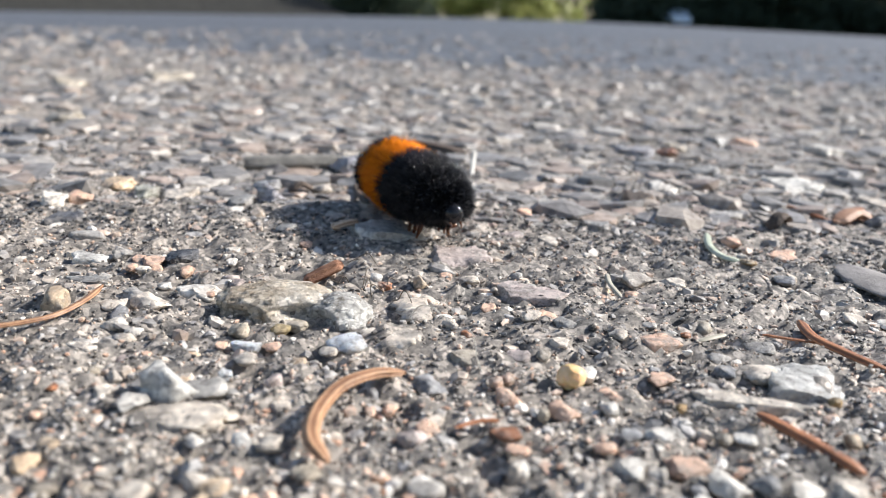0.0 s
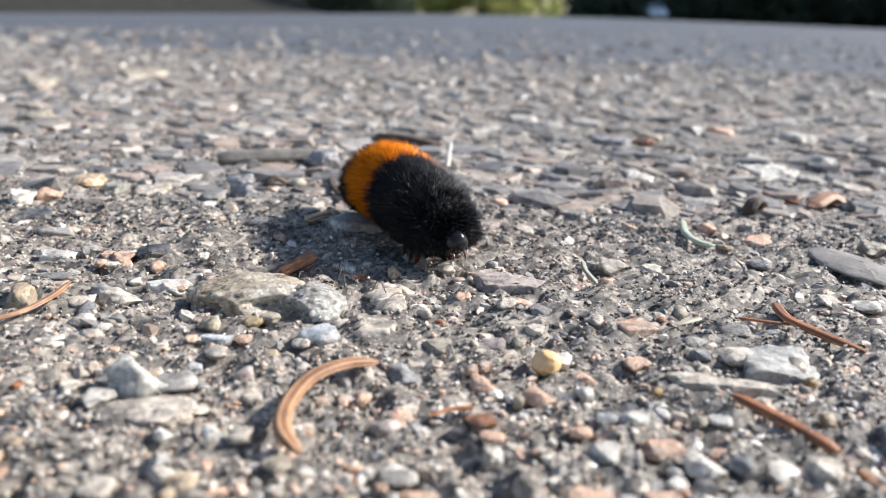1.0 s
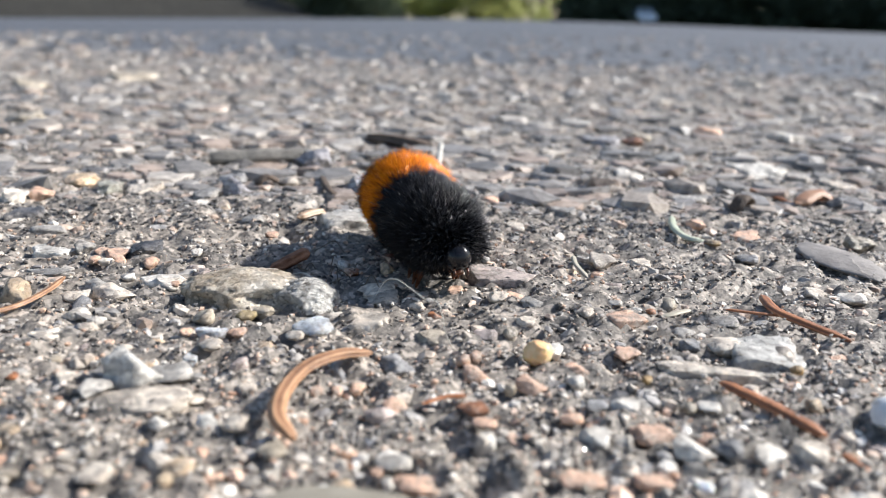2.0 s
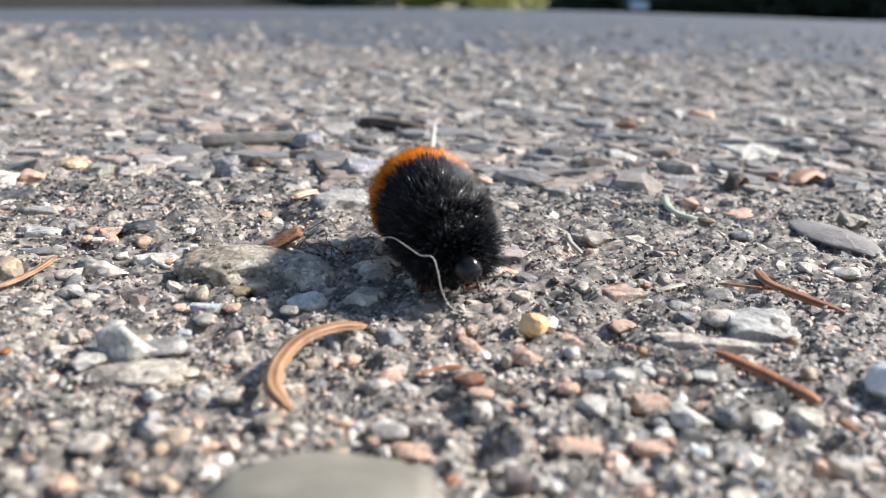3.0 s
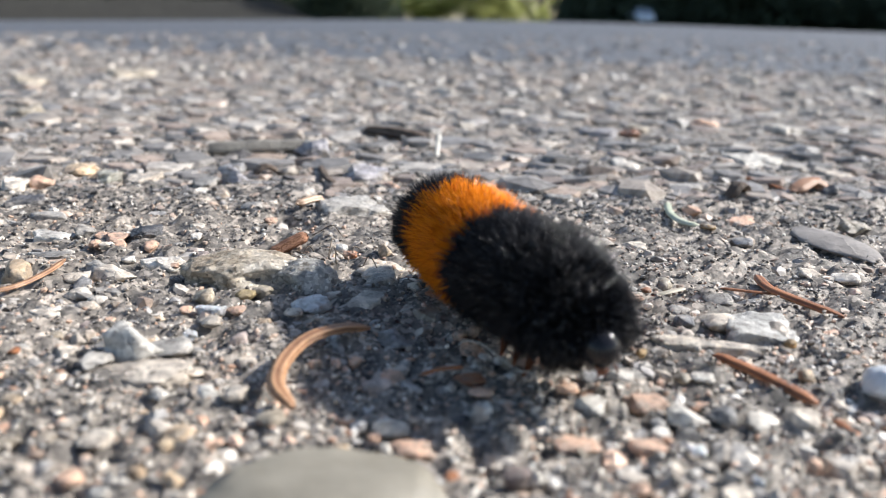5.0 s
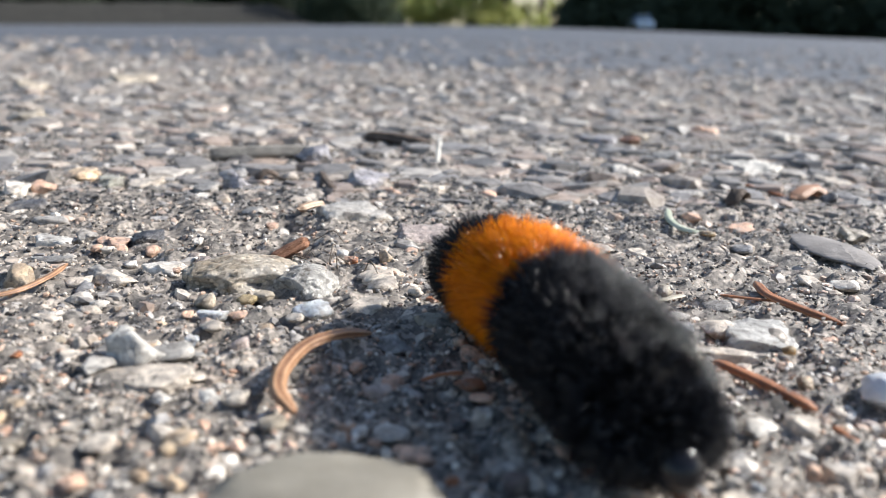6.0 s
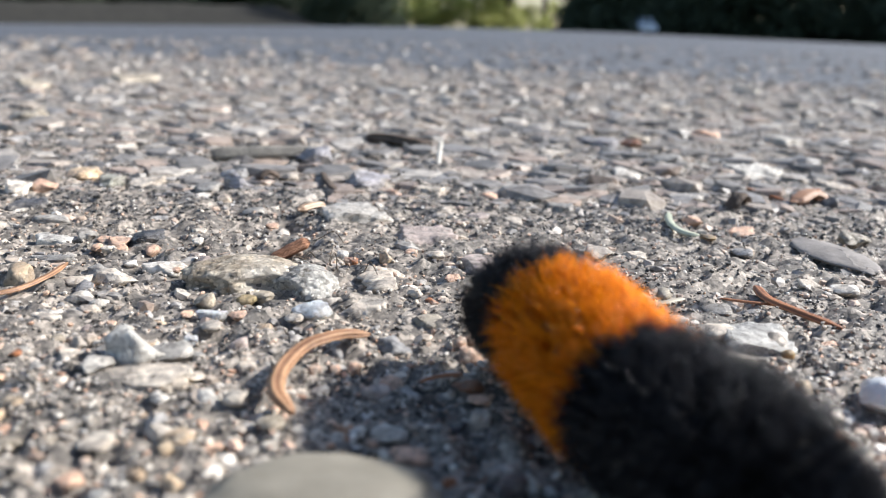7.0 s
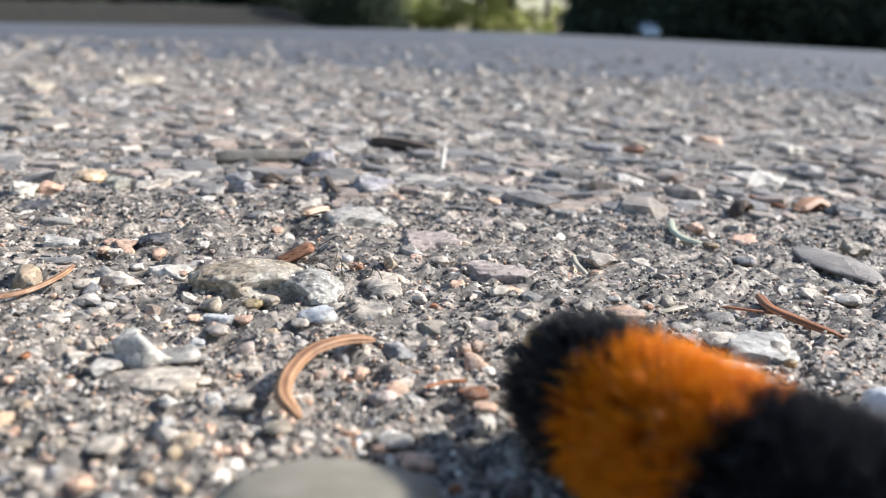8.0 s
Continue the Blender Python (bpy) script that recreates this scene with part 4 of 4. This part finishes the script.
tagged(tube("fibre", [(-10.6, 73.2, 0.4), (-8.2, 69.1, 1.2), (-6.7, 66.3, 1.3), (-5.4, 65.6, 0.3)], 0.05, FIBRE, flat=1, n=40, sides=6, ridge=0), "fine pale hair caught on a rock", "fibre")
tagged(tube("grass_blade", [(21.7, 61.5, 0.4), (23.0, 62.0, 0.5), (24.6, 63.2, 0.4)], 0.28, DRY_GRASS, flat=0.4, n=20), "short pale dry grass blade", "grass blade")

rnd = random.Random(23)
for x, y in ((-6.9, 79.0), (-5.7, 71.5), (-7.9, 73.3), (-3.7, 73.7), (-2.2, 68.0), (-9.2, 74.2), (-4.6, 69.4), (-6.2, 75.8)):
    a, r = rnd.uniform(0, 3.14), rnd.uniform(0.8, 1.7)
    c, q = math.cos(a) * r, math.sin(a) * r
    tagged(tube("rootlet", [(x - c, y - q, 0.3), (x - 0.3 * c + rnd.gauss(0, 0.3), y - 0.3 * q, 0.9 + rnd.random()), (x + 0.5 * c, y + 0.5 * q + rnd.gauss(0, 0.3), 0.8), (x + c, y + q, 0.3)],
                0.045, ROOT, flat=1, n=24, sides=6, ridge=0), "thin dark curled rootlet in the sand", "rootlet", "rootlets by the bark chip")
needle([(2.0, 45.8, 0.6), (3.4, 46.5, 0.8), (4.8, 46.6, 0.6)], 0.2, RED_NEEDLE, "thin brown twig piece among peach chips", n=16)
tagged(tube("leaf_flake", [(43.4, 102.6, 0.6), (45.2, 104.0, 2.2), (47.0, 106.4, 0.9)], 1.0, BARK, flat=0.35, n=18, taper=0.3), "curled dark brown leaf flake standing on edge", "leaf flake")


def pebble(name, x, y, w, d, h, turn, k, material, label):
    """A loose rounded pebble resting on the ground, sizes in millimetres."""
    v, f = stone_shape(k, 4)
    v = v / (np.linalg.norm(v, axis=1, keepdims=True) ** 0.6)
    v = v / np.abs(v).max(0) * np.array([w / 2, d / 2, h / 2]) * MM
    v[:, 2] += h / 2 * MM
    ob = new(name, array_mesh(name, v, f, material))
    ob.matrix_basis = pose(x * MM, y * MM, z_at(x * MM, y * MM) - 0.2 * h * MM, 0, 0, turn)
    return tagged(ob, label, "pebble")


pebble("pebble", -2.9, 31.2, 12.6, 9.0, 3.0, 8, 31, GREY_PEBBLE, "smooth olive-grey rounded pebble in the asphalt")
pebble("pebble", 46.6, 81.0, 6.6, 15.0, 1.1, 10, 35, MAUVE_PEBBLE, "flat smooth mauve-grey stone sunk in the asphalt")
pebble("pebble", 31.8, 43.8, 5.2, 4.6, 2.6, 20, 32, WHITE_PEBBLE, "white rounded pebble beside a brown needle")
pebble("grain", 10.4, 53.4, 2.4, 2.0, 2.1, 10, 33, YELLOW_GRAIN, "translucent honey-yellow grain of quartz")


# ---- caterpillar ----
N_SEG = 13
# seconds, then the axis at tail, middle and front, x and y, in millimetres
TRACK = [
    (0.0, -6.4, 105.5, -3.1, 97.0, 1.0, 88.4),
    (0.5, -5.1, 100.5, -2.0, 92.0, 2.5, 83.6),
    (1.0, -4.3, 97.0, -0.7, 87.2, 3.7, 76.8),
    (1.5, -1.8, 90.5, 0.9, 81.6, 4.2, 72.6),
    (3.0, 2.9, 76.0, 3.0, 68.2, 5.0, 60.0),
    (3.5, 2.0, 74.3, 4.1, 65.0, 7.9, 55.8),
    (4.0, 3.0, 72.6, 5.2, 63.0, 9.5, 54.2),
    (4.5, 2.6, 69.8, 6.0, 59.6, 10.5, 48.8),
    (6.0, 6.5, 58.6, 9.7, 46.0, 12.8, 33.0),
    (6.5, 7.7, 52.6, 10.7, 40.9, 14.4, 30.6),
    (7.0, 8.5, 48.6, 12.1, 35.8, 16.0, 25.0),
    (7.5, 9.1, 44.0, 12.8, 30.8, 16.8, 19.5),
    (8.0, 9.8, 38.5, 14.4, 28.3, 20.5, 19.0),
]
# how far the front is lifted and the middle arched at those times, in millimetres
LIFT = [1.0, 0.9, 0.0, -0.1, 0.0, -0.3, 1.6, 0.8, 0.0, 0.3, 0.0, 0.0, 0.0]
ARCH = [0.9, 0.5, 0.6, 1.0, 0.9, 0.6, 0.5, 1.0, 0.1, 0.9, 0.0, 0.0, 0.0]
AXIS = 4.8          # height of the axis


def ball_mesh(name, radii, centre, material, u=20, v=12):
    bm = bmesh.new()
    bmesh.ops.create_uvsphere(bm, u_segments=u, v_segments=v, radius=1.0)
    for w in bm.verts:
        p = Vector((w.co.x * radii[0], w.co.y * radii[1], w.co.z * radii[2]))
        w.co = (p * (1 + 0.05 * noise.noise(p * 1.3)) + Vector(centre)) * MM
    for f in bm.faces:
        f.smooth = True
    me = bpy.data.meshes.new(name)
    bm.to_mesh(me)
    bm.free()
    me.materials.append(material)
    return me


def bristle_mesh(name, rnd, count, core, length, lean, cap, material, trim=0.5):
    """Stiff bristles in tufts round one segment. The segment's axis is y, ahead is plus; sizes in millimetres.
    lean: how far they sweep ahead or back; cap: -1 at the tail end, 1 at the head end, else 0; trim: how much shorter they are below."""
    tufts = []
    for _ in range(230):
        a = rnd.uniform(0, 2 * math.pi)
        y = rnd.uniform(-1.0, 1.0)
        tufts.append((a, y))
    v, f = [], []
    for k in range(count):
        ta, ty = tufts[k % len(tufts)]
        a = ta + rnd.gauss(0, 0.035)
        y = ty * 1.15 + rnd.gauss(0, 0.07)
        out = Vector((math.sin(a), 0, math.cos(a)))
        ahead = lean + rnd.gauss(0, 0.22)
        if cap:
            ahead += cap * abs(rnd.gauss(0.3, 0.45))
        stray = 4.0 if k % 14 == 0 else 1.0
        way = (out + Vector((rnd.gauss(0, 0.17) * stray, ahead * stray, rnd.gauss(0, 0.17) * stray))).normalized()
        low = max(0.0, -out.z)
        size = length * rnd.uniform(0.62, 1.16) * (1 - trim * low ** 2)
        root = out * core * 0.9 + Vector((0, y, 0))
        if cap and k % 3:
            q = math.sqrt(rnd.random())
            root = out * core * 0.9 * q + Vector((0, cap * 1.55 * math.sqrt(1 - q * q), 0))
            way = (out * q * 1.2 + Vector((rnd.gauss(0, 0.2), cap * (0.25 + math.sqrt(1 - q * q)), rnd.gauss(0, 0.2)))).normalized()
            size *= 0.9
        bend = Vector((rnd.gauss(0, 0.07), rnd.gauss(0, 0.07) - 0.04, rnd.gauss(0, 0.07))) * size
        side_a = way.orthogonal().normalized()
        side_b = way.cross(side_a)
        r = rnd.uniform(0.024, 0.042) * (2.0 if k % 14 == 0 else 1.0)
        i = len(v)
        mid, tip = root + way * size * 0.55 + bend * 0.4, root + way * size + bend
        for at, rr in ((root, r), (mid, r * 0.8)):
            for j in range(3):
                t = 2.0944 * j
                v.append((at + (side_a * math.cos(t) + side_b * math.sin(t)) * rr) * MM)
        v.append(tip * MM)
        for j in range(3):
            j2 = (j + 1) % 3
            f += [(i + j, i + j2, i + 3 + j2), (i + j, i + 3 + j2, i + 3 + j), (i + 3 + j, i + 3 + j2, i + 6)]
    me = array_mesh(name, np.array([p[:] for p in v]), np.array(f), material[0], True)
    me.materials.append(material[1])
    me.polygons.foreach_set("material_index", [1 if (k // 9) % 14 == 0 else 0 for k in range(len(me.polygons))])
    return me


def leg_mesh(name, length, r):
    """A small jointed leg, hanging from its root."""
    verts, faces = [], []
    prof = [(0, 1.0, 0.0), (0.35, 0.8, 0.12), (0.5, 0.9, 0.16), (0.8, 0.55, 0.10), (1.0, 0.25, -0.05)]
    for d, s, off in prof:
        for j in range(8):
            a = 2 * math.pi * j / 8
            verts.append(Vector((math.cos(a) * r * s, math.sin(a) * r * s + off, -d * length)) * MM)
    for k in range(len(prof) - 1):
        for j in range(8):
            c = (j + 1) % 8
            faces.append((k * 8 + j, k * 8 + 8 + j, k * 8 + 8 + c, k * 8 + c))
    faces += [tuple(reversed(range(8))), tuple(range(8 * len(prof) - 8, 8 * len(prof)))][:2]
    return mesh_of(name, verts, faces, LEG)


caterpillar = tagged(new("caterpillar"), "woolly black caterpillar with a rust-orange band, crawling on asphalt", "caterpillar")
rnd = random.Random(5)
segments = []
leg_short, leg_long = leg_mesh("proleg", 2.2, 0.6), leg_mesh("leg", 2.9, 0.36)
for k in range(N_SEG):
    u = k / (N_SEG - 1)
    orange = 3 <= k <= 6
    end = min(1.0, 0.84 + 1.2 * u, 0.78 + 1.6 * (1 - u))
    core = 3.45 * end
    hair = 1.8 * (0.8 + 0.2 * end)
    seg = part("body_segment", ball_mesh("body_segment", (core, 1.7, core * 0.94), (0, 0, 0), ORANGE_SKIN if orange else SKIN), caterpillar)
    cap = -1 if k == 0 else (1 if k == N_SEG - 1 else 0)
    lean = -0.28 + 0.34 * u + 0.25 * max(0.0, (u - 0.8) / 0.2) if not cap else 0.25 * cap
    lean += 0.1 if k in (2, 3) else 0.2 if k in (6, 7) else 0.0
    part("bristles", bristle_mesh("bristles", rnd, 5200 if cap else 3500, core, hair, lean, cap, (ORANGE_HAIR, ORANGE_GLOSS) if orange else (BLACK_HAIR, BLACK_GLOSS), 0.72 if k > 7 else 0.5), seg,
         "rust-orange bristles" if orange else "glossy black bristles")
    if k in (9, 10, 11):
        for s in (-1, 1):
            part("leg", leg_long, seg, "red-brown jointed leg", pose(s * 1.5 * MM, 0.3 * MM, -1.9 * MM, 0, -s * 10, 0))
    elif k in (0, 3, 4, 5, 6):
        for s in (-1, 1):
            part("proleg", leg_short, seg, "", pose(s * 1.2 * MM, 0, -2.3 * MM, 0, s * 6, 0))
    segments.append(seg)
head = part("head", ball_mesh("head", (1.22, 1.1, 1.25), (0, 0, 0), HEAD, 28, 18), caterpillar, "small glossy black head")
for s in (-1, 1):
    part("eye", ball_mesh("eye", (0.16, 0.16, 0.16), (s * 0.9, 0.7, -0.3), HEAD, 10, 6), head)
    part("antenna", leg_mesh("antenna", 0.7, 0.12), head, "", pose(s * 0.6 * MM, 0.9 * MM, -0.55 * MM, 45, 0, 0))
part("mouthparts", ball_mesh("mouthparts", (0.42, 0.3, 0.28), (0, 0.82, -0.98), LEG, 12, 8), head, "red-brown mouthparts")


# ---- distance ----
def far_z(x, y):
    return float(crossfall(np.array([x]), np.array([y]))[0])


def leaf_cloud(name, rnd, count, blobs, size, material):
    """Leaves strewn through uneven blobs: x, y, z, radius; one bent blade of four corners each."""
    v, f = [], []
    weights = [b[3] ** 2 for b in blobs]
    for _ in range(count):
        x, y, z, r = rnd.choices(blobs, weights)[0]
        d = Vector((rnd.gauss(0, 1), rnd.gauss(0, 1), rnd.gauss(0, 1))).normalized() * r * rnd.uniform(0.55, 1.05)
        c = Vector((x, y, max(0.02, z + d.z * 0.9))) + Vector((d.x, d.y, 0))
        a = Vector((rnd.gauss(0, 1), rnd.gauss(0, 1), rnd.gauss(0, 1))).normalized()
        b = a.orthogonal().normalized()
        s = size * rnd.uniform(0.6, 1.4)
        i = len(v)
        v += [c - a * s, c + b * s * 0.5 + a.cross(b) * s * 0.15, c + a * s, c - b * s * 0.5 + a.cross(b) * s * 0.15]
        f += [(i, i + 1, i + 2), (i, i + 2, i + 3)]
    return array_mesh(name, np.array([p[:] for p in v]), np.array(f), material, False)


def trunk_mesh(rnd, height, r):
    verts, faces, sides = [], [], 10
    rings = 7
    for k in range(rings):
        h = height * k / (rings - 1)
        rr = r * (1.25 - 0.25 * min(1, k)) * (1 - 0.55 * k / (rings - 1))
        ox, oy = 0.3 * r * rnd.gauss(0, 1) * k / rings, 0.3 * r * rnd.gauss(0, 1) * k / rings
        for j in range(sides):
            a = 2 * math.pi * j / sides
            verts.append((ox + math.cos(a) * rr, oy + math.sin(a) * rr, h - 0.1))
    for k in range(rings - 1):
        for j in range(sides):
            c = (j + 1) % sides
            faces.append((k * sides + j, k * sides + c, k * sides + sides + c, k * sides + sides + j))
    # limbs
    for _ in range(6):
        a, h = rnd.uniform(0, 6.28), height * rnd.uniform(0.4, 0.9)
        tip = Vector((math.cos(a) * height * 0.3, math.sin(a) * height * 0.3, h + height * 0.2))
        root = Vector((0, 0, h))
        i = len(verts)
        for p, rr in ((root, r * 0.35), ((root + tip) / 2 + Vector((0, 0, -0.05 * height)), r * 0.22), (tip, r * 0.06)):
            for j in range(5):
                b = 2 * math.pi * j / 5
                verts.append(tuple(p + Vector((math.cos(b) * rr, math.sin(b) * rr, 0))))
        for k in range(2):
            for j in range(5):
                c = (j + 1) % 5
                faces.append((i + k * 5 + j, i + k * 5 + c, i + k * 5 + 5 + c, i + k * 5 + 5 + j))
    return mesh_of("trunk", verts, faces, TRUNK)


def tree(x, y, height, spread, low, material, label, seed, leaves=5000, size=0.11):
    rnd = random.Random(seed)
    ob = tagged(new("tree"), label, "tree", "trees round the pavement")
    ob.location = (x, y, far_z(x, y))
    part("trunk", trunk_mesh(rnd, height * 0.8, height * 0.028), ob)
    blobs = []
    for _ in range(26):
        a, q = rnd.uniform(0, 6.28), rnd.random() ** 0.5
        z = rnd.uniform(low, 1.0)
        w = spread * (1.0 - 0.6 * abs(z - 0.45))
        blobs.append((math.cos(a) * q * w, math.sin(a) * q * w, z * height, spread * rnd.uniform(0.22, 0.42)))
    part("crown", leaf_cloud("crown", rnd, leaves, blobs, size, material), ob)
    return ob


def shrub(x, y, w, d, h, material, label, seed, leaves=5000, size=0.06):
    rnd = random.Random(seed)
    ob = tagged(new("shrub"), label, "shrub", "shrubs round the pavement")
    ob.location = (x, y, far_z(x, y))
    blobs = [(rnd.uniform(-w, w) / 2, rnd.uniform(-d, d) / 2, rnd.uniform(0.0, 0.8) * h, h * rnd.uniform(0.2, 0.34)) for _ in range(34)]
    part("foliage", leaf_cloud("foliage", rnd, leaves, blobs, size, material), ob)
    stems = trunk_mesh(rnd, h * 0.7, 0.02 * h)
    part("stem", stems, ob)
    return ob


def far_point(azimuth, distance):
    return distance * math.sin(radians(azimuth)), distance * math.cos(radians(azimuth))


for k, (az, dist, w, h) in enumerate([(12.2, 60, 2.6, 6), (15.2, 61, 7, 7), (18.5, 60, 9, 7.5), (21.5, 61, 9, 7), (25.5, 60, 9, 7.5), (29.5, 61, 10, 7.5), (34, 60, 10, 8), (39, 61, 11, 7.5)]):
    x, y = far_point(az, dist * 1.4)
    shrub(x, y, w * 1.4, 5, h * 1.4, SHADED_LEAF, "dense dark green thicket in shade at the edge", 40 + k, 7500, 0.36)
for k, (az, dist, w, h) in enumerate([(-2.5, 61, 2.4, 6.5), (-5.2, 62, 3.4, 6)]):
    x, y = far_point(az, dist * 1.4)
    shrub(x, y, w * 1.4, 4, h * 1.4, SHADED_LEAF, "dark green bush beside a sunlit gap", 60 + k, 4500, 0.26)
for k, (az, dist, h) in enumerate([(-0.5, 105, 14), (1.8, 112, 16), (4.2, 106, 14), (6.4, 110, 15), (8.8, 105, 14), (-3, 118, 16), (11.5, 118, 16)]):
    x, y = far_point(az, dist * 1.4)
    tree(x, y, h * 1.4, 6.4, 0.02, SUNLIT_LEAF, "sunlit yellow-green tree with low branches", 70 + k, 4500, 0.45)
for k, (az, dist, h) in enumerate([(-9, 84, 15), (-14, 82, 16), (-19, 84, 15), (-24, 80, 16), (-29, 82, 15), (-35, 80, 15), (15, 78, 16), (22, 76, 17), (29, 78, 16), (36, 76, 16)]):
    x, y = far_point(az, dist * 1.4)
    tree(x, y, h * 1.4, 7.7, 0.03, SHADED_LEAF, "tall dark green tree behind the edge", 90 + k, 6000, 0.55)


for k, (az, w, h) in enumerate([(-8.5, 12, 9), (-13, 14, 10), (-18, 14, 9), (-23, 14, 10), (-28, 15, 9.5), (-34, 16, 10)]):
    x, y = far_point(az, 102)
    shrub(x, y, w, 5, h, SHADED_LEAF, "dark green thicket behind an earth bank", 120 + k, 4500, 0.4)


def bank():
    """A low bare earth bank along the pavement's edge."""
    verts, faces, n, m = [], [], 60, 9
    for i in range(n):
        az = -6.2 - 34.0 * i / (n - 1)
        for j in range(m):
            d = 80.0 + 2.0 * j
            x, y = far_point(az, d)
            h = 2.0 * math.sin(min(1.0, j / 5) * math.pi / 2) * min(1.0, i / 5) ** 0.7
            verts.append((x, y, far_z(x, y) - 0.05 + h * (1 + 0.22 * noise.noise(Vector((x * 0.15, y * 0.15, 0)))) + 0.15 * noise.noise(Vector((x, y, 5)))))
    for i in range(n - 1):
        for j in range(m - 1):
            faces.append((i * m + j, i * m + j + 1, i * m + m + j + 1, i * m + m + j))
    return tagged(new("bank", mesh_of("bank", verts, faces, SHADED_EARTH)), "low bare grey-brown earth bank", "bank", kind="structure")


bank()


def bevel_box(name, size, centre, material, bevel, taper=1.0):
    bm = bmesh.new()
    bmesh.ops.create_cube(bm, size=1.0)
    for v in bm.verts:
        k = taper if v.co.z > 0 else 1.0
        v.co = Vector((v.co.x * size[0] * k, v.co.y * size[1] * k, v.co.z * size[2])) + Vector(centre)
    bmesh.ops.bevel(bm, geom=bm.edges[:], offset=bevel, segments=3, affect="EDGES")
    me = bpy.data.meshes.new(name)
    bm.to_mesh(me)
    bm.free()
    me.materials.append(material)
    return me


def wheel_mesh(name, r, w, material, inner=0.0):
    bm = bmesh.new()
    bmesh.ops.create_cone(bm, cap_ends=True, segments=20, radius1=r, radius2=r, depth=w)
    bmesh.ops.rotate(bm, verts=bm.verts[:], matrix=Matrix.Rotation(math.pi / 2, 3, "Y"))
    bmesh.ops.bevel(bm, geom=bm.edges[:], offset=0.02, segments=2, affect="EDGES")
    me = bpy.data.meshes.new(name)
    bm.to_mesh(me)
    bm.free()
    me.materials.append(material)
    return me


def car(x, y, turn):
    ob = tagged(new("car"), "small pale blue car parked by dark shrubs", "car")
    ob.matrix_basis = pose(x, y, far_z(x, y), 0, 0, turn)
    body = part("body", bevel_box("body", (1.6, 3.7, 0.62), (0, 0, 0.58), CAR_PAINT, 0.12), ob)
    part("cabin", bevel_box("cabin", (1.45, 2.0, 0.46), (0, -0.2, 1.06), CAR_GLASS, 0.1, 0.8), ob, "dark glazed cabin")
    part("roof", bevel_box("roof", (1.2, 1.6, 0.06), (0, -0.2, 1.31), CAR_PAINT, 0.025), ob)
    for sx in (-1, 1):
        for sy in (-1, 1):
            w = part("wheel", wheel_mesh("wheel", 0.3, 0.2, RUBBER), ob, "", pose(sx * 0.72, sy * 1.2, 0.3))
            part("rim", wheel_mesh("rim", 0.18, 0.21, STEEL), w)
    return ob


# ---- what moves ----
def body_rows():
    """The body's axis at even steps of time: seconds, tail, middle, head."""
    times = [k * 0.25 for k in range(33)]
    cols = np.column_stack([np.array(TRACK), LIFT, ARCH])
    out = []
    for t in times:
        row = []
        for c in range(1, 9):
            ts, vs = cols[:, 0], cols[:, c]
            i = max(0, min(len(ts) - 2, int(np.searchsorted(ts, t, "right") - 1)))
            slope = lambda j: (vs[min(j + 1, len(ts) - 1)] - vs[max(j - 1, 0)]) / (ts[min(j + 1, len(ts) - 1)] - ts[max(j - 1, 0)])
            h = ts[i + 1] - ts[i]
            u = (t - ts[i]) / h
            row.append((2 * u ** 3 - 3 * u ** 2 + 1) * vs[i] + (u ** 3 - 2 * u ** 2 + u) * h * slope(i)
                       + (3 * u ** 2 - 2 * u ** 3) * vs[i + 1] + (u ** 3 - u ** 2) * h * slope(i + 1))
        out.append((t, Vector((row[0], row[1], 0)), Vector((row[2], row[3], 0)), Vector((row[4], row[5], 0)), row[6], row[7]))
    return out


def motions():
    rows = body_rows()
    roots, paths = [], [[] for _ in range(N_SEG + 1)]
    for t, tail, mid, front, lift, arch in rows:
        way = front - tail
        root = pose(mid.x * MM, mid.y * MM, 0, 0, 0, math.degrees(math.atan2(-way.x, way.y)))
        roots.append((t, root))
        back = root.inverted()
        ctrl = 2 * mid - (tail + front) / 2
        for k in range(N_SEG + 1):
            u = min(k / (N_SEG - 1), 1.0)
            p = tail * (1 - u) ** 2 + ctrl * 2 * u * (1 - u) + front * u * u
            d = (ctrl - tail) * (1 - u) + (front - ctrl) * u
            turn = math.degrees(math.atan2(-d.x, d.y))
            d.normalize()
            wave = 0.35 * math.cos(2 * math.pi * (u - 0.3 - (t - 4.0) / 1.6)) + lift * max(0.0, (u - 0.5) / 0.5) ** 1.6
            wave += arch * math.exp(-((u - 0.38) / 0.27) ** 2)
            drop = 0.7 * max(0.0, (u - 0.78) / 0.22) ** 2 + 0.7 * max(0.0, (0.15 - u) / 0.15) ** 2
            z = AXIS + wave - drop + z_at(p.x * MM, p.y * MM) * 1000
            if k == N_SEG:
                p, z = p + d * 2.35, z - 0.6
            paths[k].append((t, back @ pose(p.x * MM, p.y * MM, z * MM, -18 * max(0.0, (u - 0.8) / 0.2), 0, turn)))
    walk(fibre, [(0.0, pose(0, 0, -0.002)), (2.6, pose(0, 0, -0.0005)), (3.0, pose(0, 0, 0)), (3.5, pose(0, 0, 0)), (4.0, pose(0.002, -0.002, -0.0036)),
                 (4.5, pose(0.004, -0.006, -0.0036)), (6.0, pose(0.009, -0.024, -0.0036)), (8.0, pose(0.014, -0.044, -0.0036))])
    walk(caterpillar, roots)
    for seg, path in zip(segments + [head], paths):
        walk(seg, path)


car_x, car_y = far_point(15.35, 79.0)
car(car_x, car_y, 0)
motions()
